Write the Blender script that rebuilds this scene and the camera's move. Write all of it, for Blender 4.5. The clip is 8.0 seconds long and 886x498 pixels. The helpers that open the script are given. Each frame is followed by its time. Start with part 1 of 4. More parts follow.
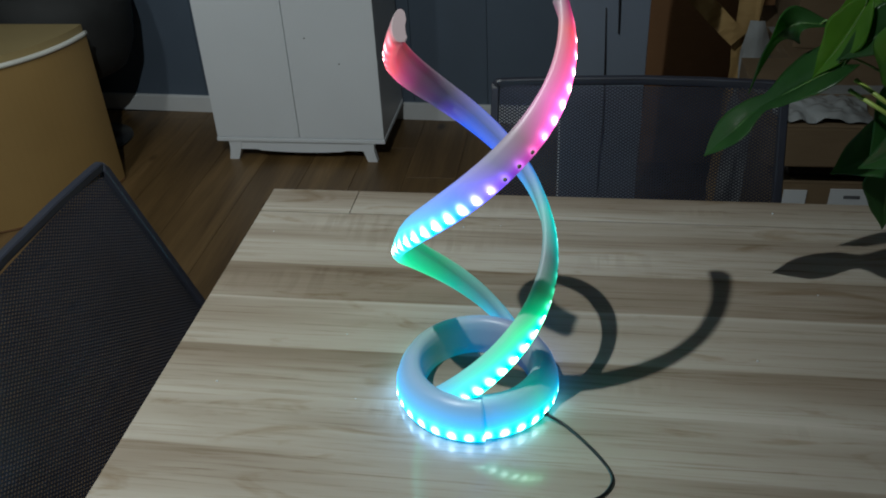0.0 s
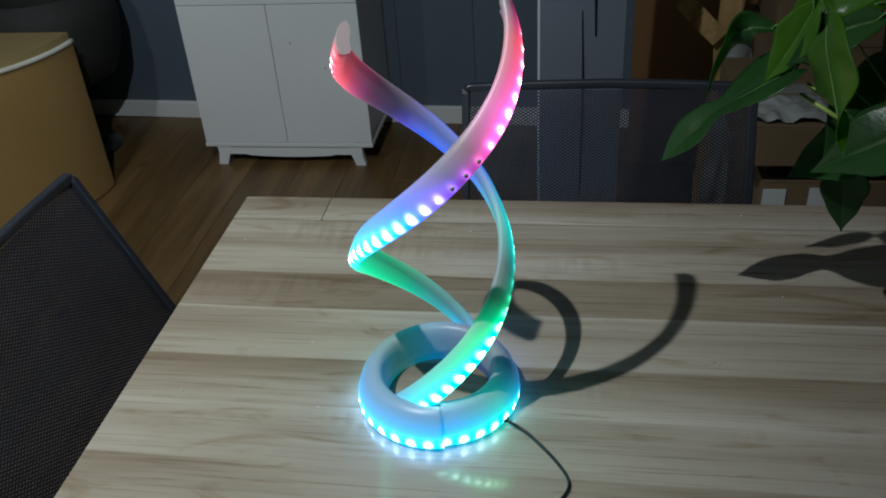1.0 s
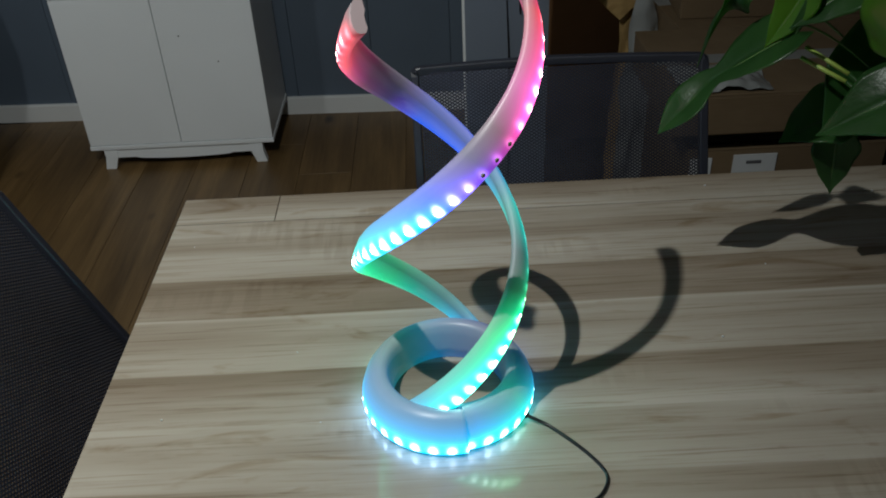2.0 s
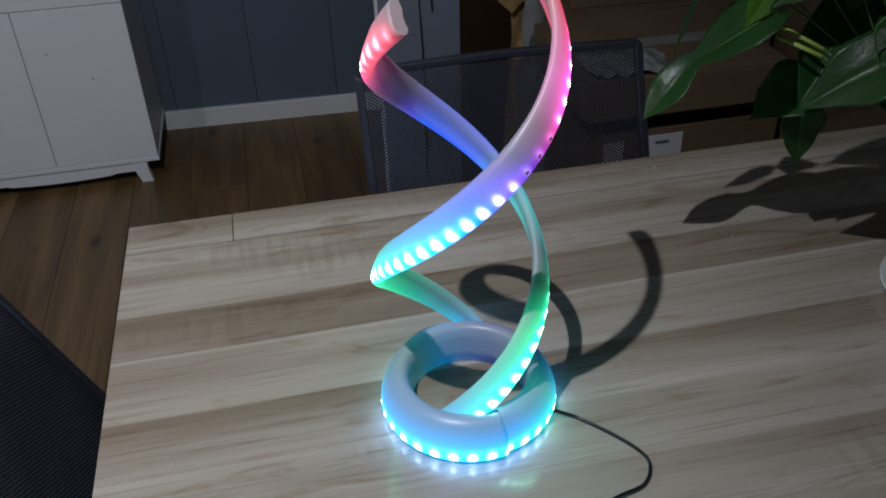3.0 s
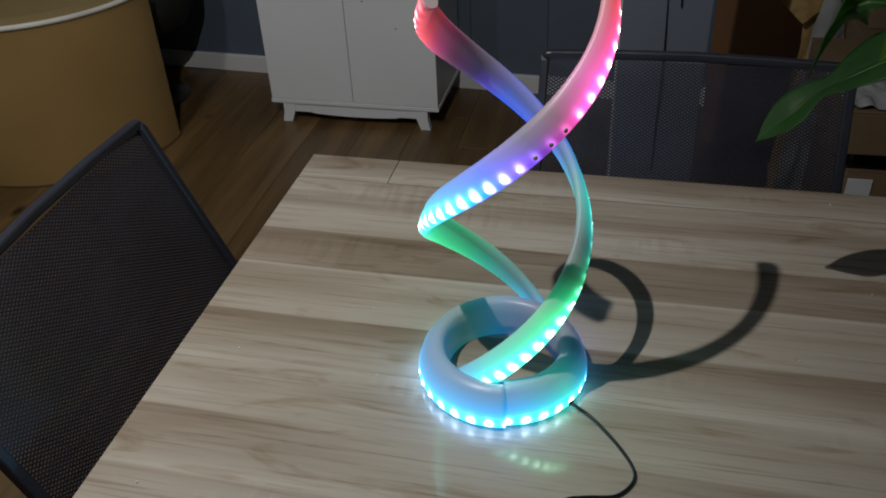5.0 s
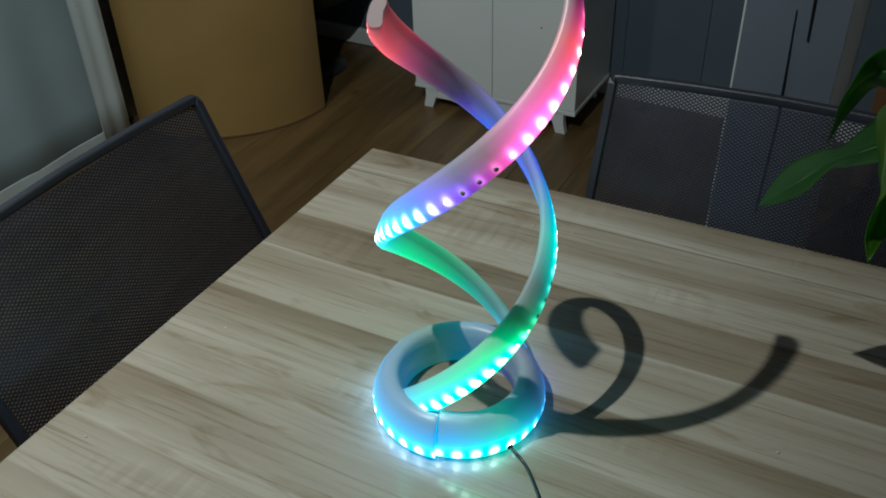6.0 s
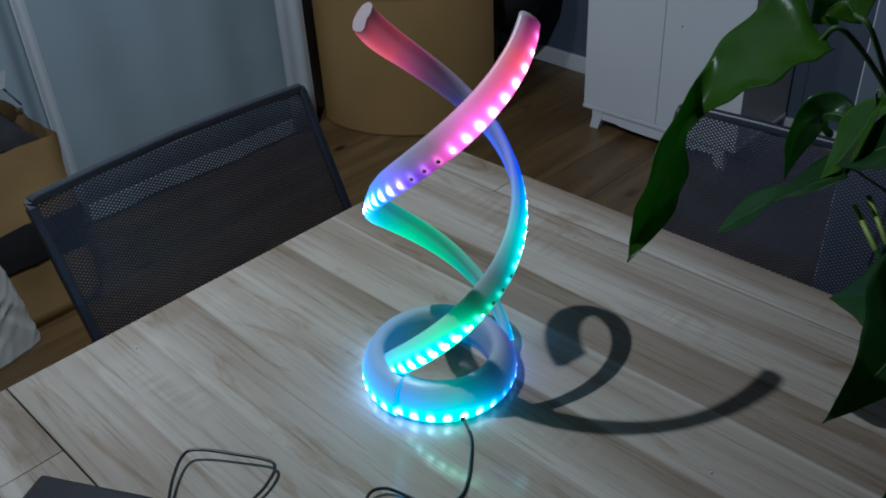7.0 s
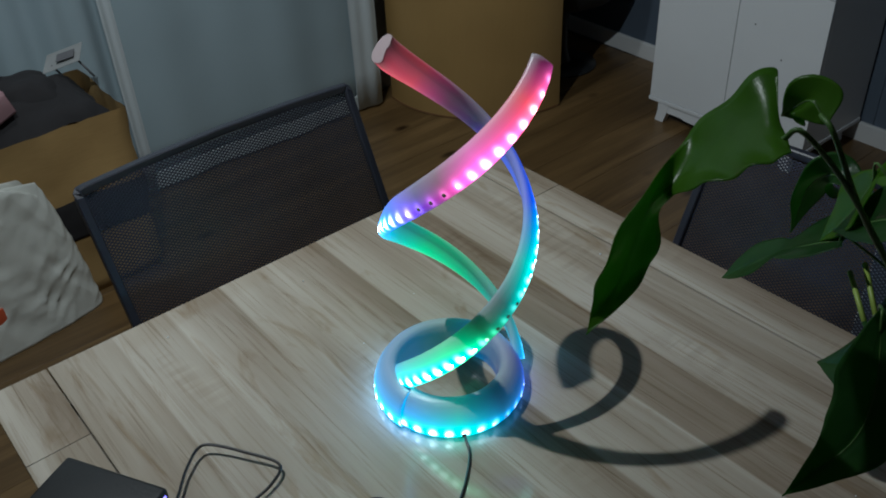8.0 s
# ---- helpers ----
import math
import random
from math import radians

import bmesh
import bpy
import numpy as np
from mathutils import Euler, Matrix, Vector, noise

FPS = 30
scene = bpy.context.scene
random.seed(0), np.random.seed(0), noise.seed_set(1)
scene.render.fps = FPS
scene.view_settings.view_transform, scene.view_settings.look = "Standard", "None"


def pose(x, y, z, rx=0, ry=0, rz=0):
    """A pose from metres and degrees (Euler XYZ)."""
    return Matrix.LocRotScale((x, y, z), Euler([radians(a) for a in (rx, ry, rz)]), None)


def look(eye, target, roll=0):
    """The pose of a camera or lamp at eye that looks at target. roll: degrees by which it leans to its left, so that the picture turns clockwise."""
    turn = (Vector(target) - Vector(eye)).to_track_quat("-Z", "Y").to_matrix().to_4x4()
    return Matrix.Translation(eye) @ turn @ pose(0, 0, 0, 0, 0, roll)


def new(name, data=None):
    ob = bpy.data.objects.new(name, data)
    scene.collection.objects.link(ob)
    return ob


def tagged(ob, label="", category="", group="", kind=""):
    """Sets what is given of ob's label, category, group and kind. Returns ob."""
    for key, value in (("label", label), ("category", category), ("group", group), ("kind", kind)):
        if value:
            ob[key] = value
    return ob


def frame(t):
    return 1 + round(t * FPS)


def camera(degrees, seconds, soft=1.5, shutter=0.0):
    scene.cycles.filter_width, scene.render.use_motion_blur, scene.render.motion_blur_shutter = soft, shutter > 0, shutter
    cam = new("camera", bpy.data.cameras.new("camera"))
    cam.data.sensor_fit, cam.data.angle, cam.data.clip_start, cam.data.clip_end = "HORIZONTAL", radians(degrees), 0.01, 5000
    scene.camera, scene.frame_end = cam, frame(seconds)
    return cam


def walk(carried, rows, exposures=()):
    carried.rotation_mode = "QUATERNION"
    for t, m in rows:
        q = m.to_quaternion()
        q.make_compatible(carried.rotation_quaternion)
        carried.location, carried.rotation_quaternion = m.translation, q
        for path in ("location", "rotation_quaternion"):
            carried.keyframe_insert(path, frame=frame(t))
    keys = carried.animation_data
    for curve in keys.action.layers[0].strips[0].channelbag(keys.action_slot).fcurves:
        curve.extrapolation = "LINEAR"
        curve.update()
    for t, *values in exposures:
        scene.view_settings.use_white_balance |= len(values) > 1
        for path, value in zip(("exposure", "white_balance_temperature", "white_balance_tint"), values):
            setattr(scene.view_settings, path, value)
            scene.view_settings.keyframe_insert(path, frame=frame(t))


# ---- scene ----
cam = camera(54.4, 8.0, 1.9)
PATH = [
    (0, (0.077, -0.775, 1.458), (-0.201, 0.878, 0.367), -3.1),
    (0.5, (0.129, -0.774, 1.465), (-0.165, 0.879, 0.379), -3.5),
    (1, (0.129, -0.767, 1.466), (-0.157, 0.884, 0.375), -4.0),
    (1.5, (0.075, -0.748, 1.449), (-0.117, 0.899, 0.331), -4.0),
    (1.7, (0.037, -0.736, 1.443), (-0.08, 0.915, 0.321), -3.4),
    (2.8, (-0.162, -0.685, 1.44), (0.129, 0.932, 0.3), -2.1),
    (3, (-0.184, -0.679, 1.438), (0.149, 0.932, 0.299), -1.8),
    (3.5, (-0.189, -0.678, 1.438), (0.176, 0.927, 0.301), -1.4),
    (4, (-0.15, -0.696, 1.439), (0.061, 0.94, 0.309), -1.9),
    (4.5, (-0.024, -0.738, 1.446), (-0.149, 0.91, 0.319), -2.5),
    (4.7, (0.031, -0.746, 1.446), (-0.227, 0.88, 0.31), -2.9),
    (5.8, (0.261, -0.648, 1.439), (-0.425, 0.839, 0.291), -1.5),
    (6, (0.306, -0.624, 1.456), (-0.477, 0.809, 0.302), -2.0),
    (6.5, (0.437, -0.597, 1.468), (-0.57, 0.715, 0.344), -2.6),
    (7, (0.578, -0.57, 1.48), (-0.614, 0.599, 0.38), -3.2),
    (7.5, (0.64, -0.534, 1.496), (-0.634, 0.531, 0.381), -3.5),
    (8, (0.617, -0.507, 1.545), (-0.66, 0.509, 0.388), -2.9),
]
walk(cam, [(t, look(eye, target, roll)) for t, eye, target, roll in PATH],
     [(0, 0.10, 6200, 9), (1.0, 0.10, 6150, 9), (1.5, 0.10, 6700, 7), (3, -0.05, 6050, 22), (3.5, -0.05, 6100, 20), (4, -0.1, 6800, 9), (4.5, -0.15, 6800, 24), (6, 0.05, 6350, 4),
      (6.5, 0.0, 6200, 7), (7, -0.10, 5450, 15), (7.5, -0.10, 5650, 12), (8, -0.10, 6000, 10)])

# ---- light ----
world = bpy.data.worlds.new("night_room")
world.use_nodes = True
world.node_tree.nodes["Background"].inputs[0].default_value = (0.55, 0.65, 0.8, 1)
world.node_tree.nodes["Background"].inputs[1].default_value = 0.02
scene.world = world
bulb = bpy.data.lights.new("ceiling_spot", "SPOT")
bulb.energy, bulb.color, bulb.shadow_soft_size = 64, (0.95, 1.0, 0.96), 0.011
bulb.spot_size, bulb.spot_blend = radians(150), 1.0
new("ceiling_spot", bulb).matrix_basis = look((-0.44, -0.34, 2.18), (-1.05, 0.75, 0.3))
# Unseen fill lamp, added to brighten the curtain side of the room.
glow = bpy.data.lights.new("curtain_fill", "AREA")
glow.shape, glow.size, glow.energy, glow.color = "DISK", 0.18, 10.5, (0.97, 1.0, 0.96)
new("curtain_fill", glow).matrix_basis = look((-1.29, 0.21, 2.40), (-2.3, 0.75, 1.55))
scene.view_settings.exposure = 0.0

# ---- materials ----
def mat(name, rough=0.5, metal=0.0):
    m = bpy.data.materials.new(name)
    m.use_nodes = True
    nt = m.node_tree
    b = nt.nodes["Principled BSDF"]
    b.inputs["Roughness"].default_value, b.inputs["Metallic"].default_value = rough, metal
    return m, nt, b


def node(nt, kind, **inputs):
    n = nt.nodes.new(kind)
    for k, v in inputs.items():
        n.inputs[k.replace("_", " ")].default_value = v
    return n


def ramp(nt, fac, stops):
    r = nt.nodes.new("ShaderNodeValToRGB")
    els = r.color_ramp.elements
    while len(els) < len(stops):
        els.new(0.5)
    for e, (p, c) in zip(els, stops):
        e.position, e.color = p, (*c, 1)
    nt.links.new(fac, r.inputs[0])
    return r.outputs[0]


def coords(nt, scale=(1, 1, 1), shift=False):
    """Object coordinates in metres, stretched; shift moves the pattern from object to object."""
    tc = nt.nodes.new("ShaderNodeTexCoord")
    mp = nt.nodes.new("ShaderNodeMapping")
    mp.inputs["Scale"].default_value = scale
    nt.links.new(tc.outputs["Object"], mp.inputs["Vector"])
    if shift:
        oi = nt.nodes.new("ShaderNodeObjectInfo")
        mu = nt.nodes.new("ShaderNodeVectorMath")
        mu.operation = "SCALE"
        mu.inputs[0].default_value = (17, 31, 23)
        nt.links.new(oi.outputs["Random"], mu.inputs["Scale"])
        nt.links.new(mu.outputs[0], mp.inputs["Location"])
    return mp.outputs[0]


def mixc(nt, fac, a, b, how="MIX"):
    m = nt.nodes.new("ShaderNodeMix")
    m.data_type, m.blend_type = "RGBA", how
    if isinstance(fac, float):
        m.inputs[0].default_value = fac
    else:
        nt.links.new(fac, m.inputs[0])
    for s, v in ((6, a), (7, b)):
        if isinstance(v, tuple):
            m.inputs[s].default_value = (*v, 1)
        else:
            nt.links.new(v, m.inputs[s])
    return m.outputs[2]


def noisy(nt, vec, scale, detail=4.0, rough=0.55, dist=0.0):
    n = node(nt, "ShaderNodeTexNoise", Scale=scale, Detail=detail, Roughness=rough, Distortion=dist)
    nt.links.new(vec, n.inputs["Vector"])
    return n.outputs["Fac"]


def bump(nt, b, height, strength=0.2, dist=0.002):
    bp = node(nt, "ShaderNodeBump", Strength=strength, Distance=dist)
    nt.links.new(height, bp.inputs["Height"])
    nt.links.new(bp.outputs[0], b.inputs["Normal"])


def plain(name, col, rough=0.5, metal=0.0, vary=0.12, scale=30.0, relief=0.1):
    """A surface of one paint or plastic, with faint mottling and fine relief."""
    m, nt, b = mat(name, rough, metal)
    v = coords(nt)
    big = noisy(nt, v, scale * 0.12, 3.0)
    fine = noisy(nt, v, scale * 4, 2.0)
    dark = tuple(c * (1 - vary) for c in col)
    lite = tuple(min(1, c * (1 + vary)) for c in col)
    c = ramp(nt, big, [(0.3, dark), (0.7, lite)])
    nt.links.new(c, b.inputs["Base Color"])
    rr = node(nt, "ShaderNodeMapRange")
    rr.inputs["To Min"].default_value, rr.inputs["To Max"].default_value = max(0.05, rough - 0.08), min(1, rough + 0.1)
    nt.links.new(big, rr.inputs["Value"])
    nt.links.new(rr.outputs[0], b.inputs["Roughness"])
    bump(nt, b, fine, relief, 0.001)
    return m


def maths(nt, op, a, b=None):
    n = nt.nodes.new("ShaderNodeMath")
    n.operation = op
    for k, v in ((0, a), (1, b)):
        if isinstance(v, (int, float)):
            n.inputs[k].default_value = v
        elif v is not None:
            nt.links.new(v, n.inputs[k])
    return n.outputs[0]


def table_wood():
    """Printed oak strips of uneven width: dark along one edge and fading across, with crisp joints between them."""
    m, nt, b = mat("pale_oak_laminate", 0.24)
    sp = nt.nodes.new("ShaderNodeSeparateXYZ")
    nt.links.new(coords(nt), sp.inputs[0])
    sag = maths(nt, "MULTIPLY", maths(nt, "ADD", noisy(nt, coords(nt, (1.2, 0.4, 1.0)), 1.6, 1.0), -0.5), 0.012)
    yy = maths(nt, "DIVIDE", maths(nt, "ADD", maths(nt, "ADD", sp.outputs["Y"], 0.388), sag), 0.777)
    # joints between the strips, and the tone across them, from the front edge to the back edge
    joints = [0.0, 0.115, 0.22, 0.335, 0.452, 0.563, 0.700, 0.811, 0.949]
    strip = ramp(nt, yy, [(p, ((i * 0.37) % 1.0,) * 3) for i, p in enumerate(joints)])
    strip.node.color_ramp.interpolation = "CONSTANT"
    tones = [(0.0, 0.58), (0.06, 0.53), (0.114, 0.49), (0.116, 0.63), (0.17, 0.56), (0.219, 0.52), (0.222, 0.62), (0.28, 0.56), (0.334, 0.50), (0.337, 0.57), (0.40, 0.52), (0.445, 0.62), (0.463, 0.66),
             (0.50, 0.52), (0.562, 0.38), (0.565, 0.64), (0.61, 0.61), (0.64, 0.50), (0.69, 0.53), (0.699, 0.71), (0.702, 0.44), (0.75, 0.40), (0.810, 0.39), (0.813, 0.62), (0.89, 0.60), (0.91, 0.44), (0.948, 0.46), (0.951, 0.60)]
    across = ramp(nt, yy, [(p, (v,) * 3) for p, v in tones])
    wn = nt.nodes.new("ShaderNodeTexWhiteNoise")
    wn.noise_dimensions = "1D"
    nt.links.new(strip, wn.inputs["W"])
    shift = maths(nt, "MULTIPLY", wn.outputs["Value"], 7.0)
    cv = nt.nodes.new("ShaderNodeCombineXYZ")
    nt.links.new(shift, cv.inputs[0])
    nt.links.new(shift, cv.inputs[2])
    def vec(scale):
        add = nt.nodes.new("ShaderNodeVectorMath")
        nt.links.new(coords(nt, scale, True), add.inputs[0])
        nt.links.new(cv.outputs[0], add.inputs[1])
        return add.outputs[0]
    cloud = noisy(nt, vec((1.3, 11.0, 1.0)), 1.4, 3.0, 0.55, 0.4)
    tone = maths(nt, "ADD", maths(nt, "MULTIPLY", across, 0.66), maths(nt, "MULTIPLY", cloud, 0.36))
    c1 = ramp(nt, tone, [(0.34, (0.183, 0.140, 0.098)), (0.45, (0.280, 0.230, 0.175)), (0.55, (0.385, 0.341, 0.278)), (0.68, (0.515, 0.478, 0.416))])
    grain = noisy(nt, vec((2.0, 75.0, 10.0)), 2.4, 7.0, 0.68, 0.7)
    c2 = ramp(nt, grain, [(0.30, (0.42, 0.34, 0.26)), (0.39, (0.78, 0.73, 0.67)), (0.48, (0.98, 0.97, 0.96)), (0.75, (1.07, 1.07, 1.06))])
    saw = noisy(nt, coords(nt, (38.0, 5.0, 1.0), True), 2.0, 2.0, 0.5, 0.2)
    sawmask = ramp(nt, noisy(nt, coords(nt, (3.0, 8.0, 1.0), True), 1.3, 1.0), [(0.60, (0, 0, 0)), (0.70, (1, 1, 1))])
    c3 = mixc(nt, sawmask, (1.0, 1.0, 1.0), ramp(nt, saw, [(0.42, (0.93, 0.92, 0.91)), (0.55, (1.07, 1.07, 1.07))]))
    blot = noisy(nt, vec((4.0, 18.0, 5.0)), 1.0, 4.0, 0.6, 1.6)
    c4 = ramp(nt, blot, [(0.30, (0.68, 0.58, 0.46)), (0.42, (1, 1, 1))])
    c = mixc(nt, 0.7, mixc(nt, 0.85, mixc(nt, 0.72, c1, c2, "MULTIPLY"), c3, "MULTIPLY"), c4, "MULTIPLY")
    nt.links.new(c, b.inputs["Base Color"])
    rr = ramp(nt, grain, [(0.3, (0.15,) * 3), (0.7, (0.06,) * 3)])
    nt.links.new(rr, b.inputs["Roughness"])
    bump(nt, b, grain, 0.05, 0.0004)
    return m


def floor_wood():
    m, nt, b = mat("brown_oak_floorboard", 0.42)
    v = coords(nt, (9.0, 0.8, 1.0), True)
    tone = noisy(nt, v, 1.5, 4.0, 0.6, 0.4)
    c1 = ramp(nt, tone, [(0.3, (0.090, 0.054, 0.021)), (0.55, (0.160, 0.098, 0.039)), (0.75, (0.235, 0.148, 0.062))])
    v2 = coords(nt, (70.0, 2.5, 1.0), True)
    grain = noisy(nt, v2, 2.0, 5.0, 0.6, 0.5)
    c2 = ramp(nt, grain, [(0.35, (0.76, 0.72, 0.68)), (0.6, (1, 1, 1))])
    vo = nt.nodes.new("ShaderNodeTexVoronoi")
    vo.inputs["Scale"].default_value = 3.2
    nt.links.new(coords(nt, (1.6, 0.8, 1.0), True), vo.inputs["Vector"])
    knot = ramp(nt, vo.outputs["Distance"], [(0.04, (0.13, 0.08, 0.06)), (0.12, (1, 1, 1))])
    oi = nt.nodes.new("ShaderNodeObjectInfo")
    tint = ramp(nt, oi.outputs["Random"], [(0.0, (0.92, 0.9, 0.88)), (1.0, (1.06, 1.05, 1.04))])
    c = mixc(nt, 1.0, mixc(nt, 1.0, mixc(nt, 0.8, c1, c2, "MULTIPLY"), knot, "MULTIPLY"), tint, "MULTIPLY")
    nt.links.new(c, b.inputs["Base Color"])
    bump(nt, b, grain, 0.2, 0.001)
    return m


def leaf_skin(name, deep, lite):
    m, nt, b = mat(name, 0.30)
    b.inputs["Specular IOR Level"].default_value = 0.45
    v = coords(nt)
    n1 = noisy(nt, v, 14.0, 4.0)
    c = ramp(nt, n1, [(0.32, deep), (0.7, lite)])
    nt.links.new(c, b.inputs["Base Color"])
    bump(nt, b, noisy(nt, v, 75.0, 4.0), 0.22, 0.003)
    tr = nt.nodes.new("ShaderNodeBsdfTranslucent")
    nt.links.new(mixc(nt, 0.5, c, (0.14, 0.46, 0.04)), tr.inputs["Color"])
    mx = nt.nodes.new("ShaderNodeMixShader")
    mx.inputs[0].default_value = 0.58
    nt.links.new(b.outputs[0], mx.inputs[1])
    nt.links.new(tr.outputs[0], mx.inputs[2])
    nt.links.new(mx.outputs[0], nt.nodes["Material Output"].inputs["Surface"])
    return m


def strip_glow(name, length, pitch, stops):
    """Milky silicone over a lit strip. UV: metres along the strip, metres across from its middle line.
    stops: share of the length, how far the chips there are turned up, their colour."""
    m, nt, b = mat(name, 0.36)
    b.inputs["Base Color"].default_value = (0.33, 0.34, 0.35, 1)
    uv = nt.nodes.new("ShaderNodeUVMap")
    uv.uv_map = "strip"
    sp = nt.nodes.new("ShaderNodeSeparateXYZ")
    nt.links.new(uv.outputs[0], sp.inputs[0])
    share = maths(nt, "DIVIDE", sp.outputs["X"], length)
    lit = ramp(nt, share, [(p, (k,) * 3) for p, k, _ in stops])
    hue = ramp(nt, share, [(p, c) for p, _, c in stops])

    def bell(width):
        q = maths(nt, "DIVIDE", sp.outputs["Y"], width)
        return maths(nt, "POWER", 2.718, maths(nt, "MULTIPLY", maths(nt, "MULTIPLY", q, q), -1.0))
    chip = maths(nt, "COSINE", maths(nt, "MULTIPLY", sp.outputs["X"], 2 * math.pi / pitch))
    chip = maths(nt, "POWER", maths(nt, "ADD", maths(nt, "MULTIPLY", chip, 0.5), 0.5), 2.0)
    core = maths(nt, "MULTIPLY", maths(nt, "MULTIPLY", chip, bell(0.0060)), lit)
    spread = maths(nt, "ADD", maths(nt, "MULTIPLY", bell(0.0085), 3.0), maths(nt, "ADD", maths(nt, "MULTIPLY", bell(0.026), 1.35), 0.20))
    power = maths(nt, "ADD", maths(nt, "MULTIPLY", spread, lit), maths(nt, "MULTIPLY", core, 7.5))
    nt.links.new(mixc(nt, maths(nt, "MULTIPLY", core, 0.62), hue, (1.0, 1.0, 1.0)), b.inputs["Emission Color"])
    nt.links.new(power, b.inputs["Emission Strength"])
    bump(nt, b, noisy(nt, coords(nt), 60.0, 3.0), 0.08, 0.001)
    return m


def stop_at(stops, u):
    """Brightness and colour of the strip at a share of its length."""
    ps = [p for p, _, _ in stops]
    return [float(np.interp(u, ps, [k for _, k, _ in stops]))] + [float(np.interp(u, ps, [c[i] for _, _, c in stops])) for i in range(3)]


CYAN, TEAL, GREEN, BLUE, VIOLET, PINK, RED = (0.0, 0.45, 1.0), (0.0, 0.72, 0.62), (0.0, 0.80, 0.30), (0.0, 0.10, 1.0), (0.22, 0.06, 0.95), (0.90, 0.09, 0.48), (1.0, 0.09, 0.14)
RUN_RING = [(0.0, 0.45, CYAN), (0.05, 1.0, CYAN), (0.15, 0.9, TEAL), (0.25, 0.2, CYAN), (0.38, 0.4, BLUE), (0.52, 0.8, CYAN), (0.63, 0.35, TEAL), (0.74, 0.8, CYAN), (0.90, 1.0, CYAN), (1.0, 0.9, CYAN)]
RUN_FRONT = [(0.0, 0.8, CYAN), (0.10, 1.0, TEAL), (0.22, 0.95, GREEN), (0.30, 0.12, GREEN), (0.36, 0.12, TEAL), (0.44, 0.75, TEAL), (0.55, 0.9, BLUE), (0.66, 0.7, BLUE), (0.73, 0.08, VIOLET), (0.79, 0.10, PINK), (0.88, 0.6, RED), (0.95, 0.45, RED), (1.0, 0.06, RED)]
RUN_BACK = [(0.0, 0.8, CYAN), (0.10, 0.35, TEAL), (0.22, 0.7, GREEN), (0.33, 1.0, GREEN), (0.42, 0.8, TEAL), (0.50, 1.0, CYAN), (0.62, 0.95, BLUE), (0.70, 0.14, VIOLET), (0.75, 0.14, PINK), (0.82, 0.85, PINK), (0.93, 0.75, RED), (1.0, 0.06, PINK)]


def cardboard(name, col):
    m, nt, b = mat(name, 0.8)
    v = coords(nt, (1, 1, 1), True)
    st = noisy(nt, v, 4.0, 4.0)
    fib = noisy(nt, coords(nt, (4, 4, 60), True), 6.0, 3.0)
    c = ramp(nt, st, [(0.3, tuple(x * 0.75 for x in col)), (0.7, col)])
    nt.links.new(mixc(nt, 0.35, c, ramp(nt, fib, [(0.3, (0.7, 0.66, 0.6)), (0.7, (1, 1, 1))]), "MULTIPLY"), b.inputs["Base Color"])
    bump(nt, b, fib, 0.15, 0.001)
    return m


WOOD = table_wood()
FLOOR = floor_wood()
WHITE = plain("white_lacquer", (0.74, 0.77, 0.80), 0.42, 0, 0.05, 12)
TRIM = plain("white_trim_paint", (0.72, 0.74, 0.75), 0.5, 0, 0.06, 20)
WALL = plain("slate_blue_wall_paint", (0.100, 0.134, 0.182), 0.6, 0, 0.10, 10)
PLASTER = plain("pale_wall_paint", (0.74, 0.75, 0.76), 0.8, 0, 0.08, 8)
CEIL = plain("ceiling_paint", (0.84, 0.84, 0.82), 0.85, 0, 0.04, 8)
BLACK = plain("black_powder_coat", (0.022, 0.024, 0.034), 0.38, 0.0, 0.2, 40, 0.25)
MESH = plain("black_metal_mesh", (0.045, 0.048, 0.066), 0.40, 0.55, 0.2, 60)
BOWL = plain("charcoal_cushion_fabric", (0.022, 0.023, 0.023), 0.75, 0, 0.2, 60, 0.3)
PLASTIC = plain("matt_black_plastic", (0.018, 0.019, 0.020), 0.42, 0, 0.2, 50, 0.3)
RUBBER = plain("black_cable_sleeve", (0.014, 0.014, 0.016), 0.3, 0, 0.2, 50)
VENEER = plain("tan_veneer", (0.325, 0.205, 0.072), 0.55, 0, 0.14, 14)
LID = plain("olive_tan_lid", (0.31, 0.235, 0.105), 0.5, 0, 0.12, 14)
CORD = plain("white_cord_edging", (0.68, 0.68, 0.62), 0.7, 0, 0.1, 60)
CURTAIN = plain("pale_blue_sheer_fabric", (0.285, 0.365, 0.405), 0.8, 0, 0.16, 9, 0.3)
HEM = plain("white_curtain_edge", (0.49, 0.545, 0.57), 0.8, 0, 0.06, 20, 0.3)
CARD = cardboard("brown_cardboard", (0.19, 0.130, 0.072))
CARD_DARK = cardboard("dark_brown_board", (0.20, 0.095, 0.036))
KRAFT = cardboard("kraft_paper", (0.40, 0.26, 0.10))
PAPER = plain("white_label_paper", (0.62, 0.64, 0.66), 0.7, 0, 0.05, 20)
GREYPAPER = plain("grey_printed_paper", (0.28, 0.29, 0.29), 0.7, 0, 0.25, 25)
INK = plain("grey_print", (0.12, 0.12, 0.13), 0.7, 0, 0.05, 20)
GREYBOARD = plain("grey_blue_board", (0.16, 0.19, 0.24), 0.6, 0, 0.14, 9)
FILM = plain("clear_wrinkled_film", (0.25, 0.26, 0.26), 0.14, 0, 0.25, 25, 0.6)
SACK = plain("white_carrier_bag_film", (0.60, 0.62, 0.58), 0.32, 0, 0.1, 20, 0.3)
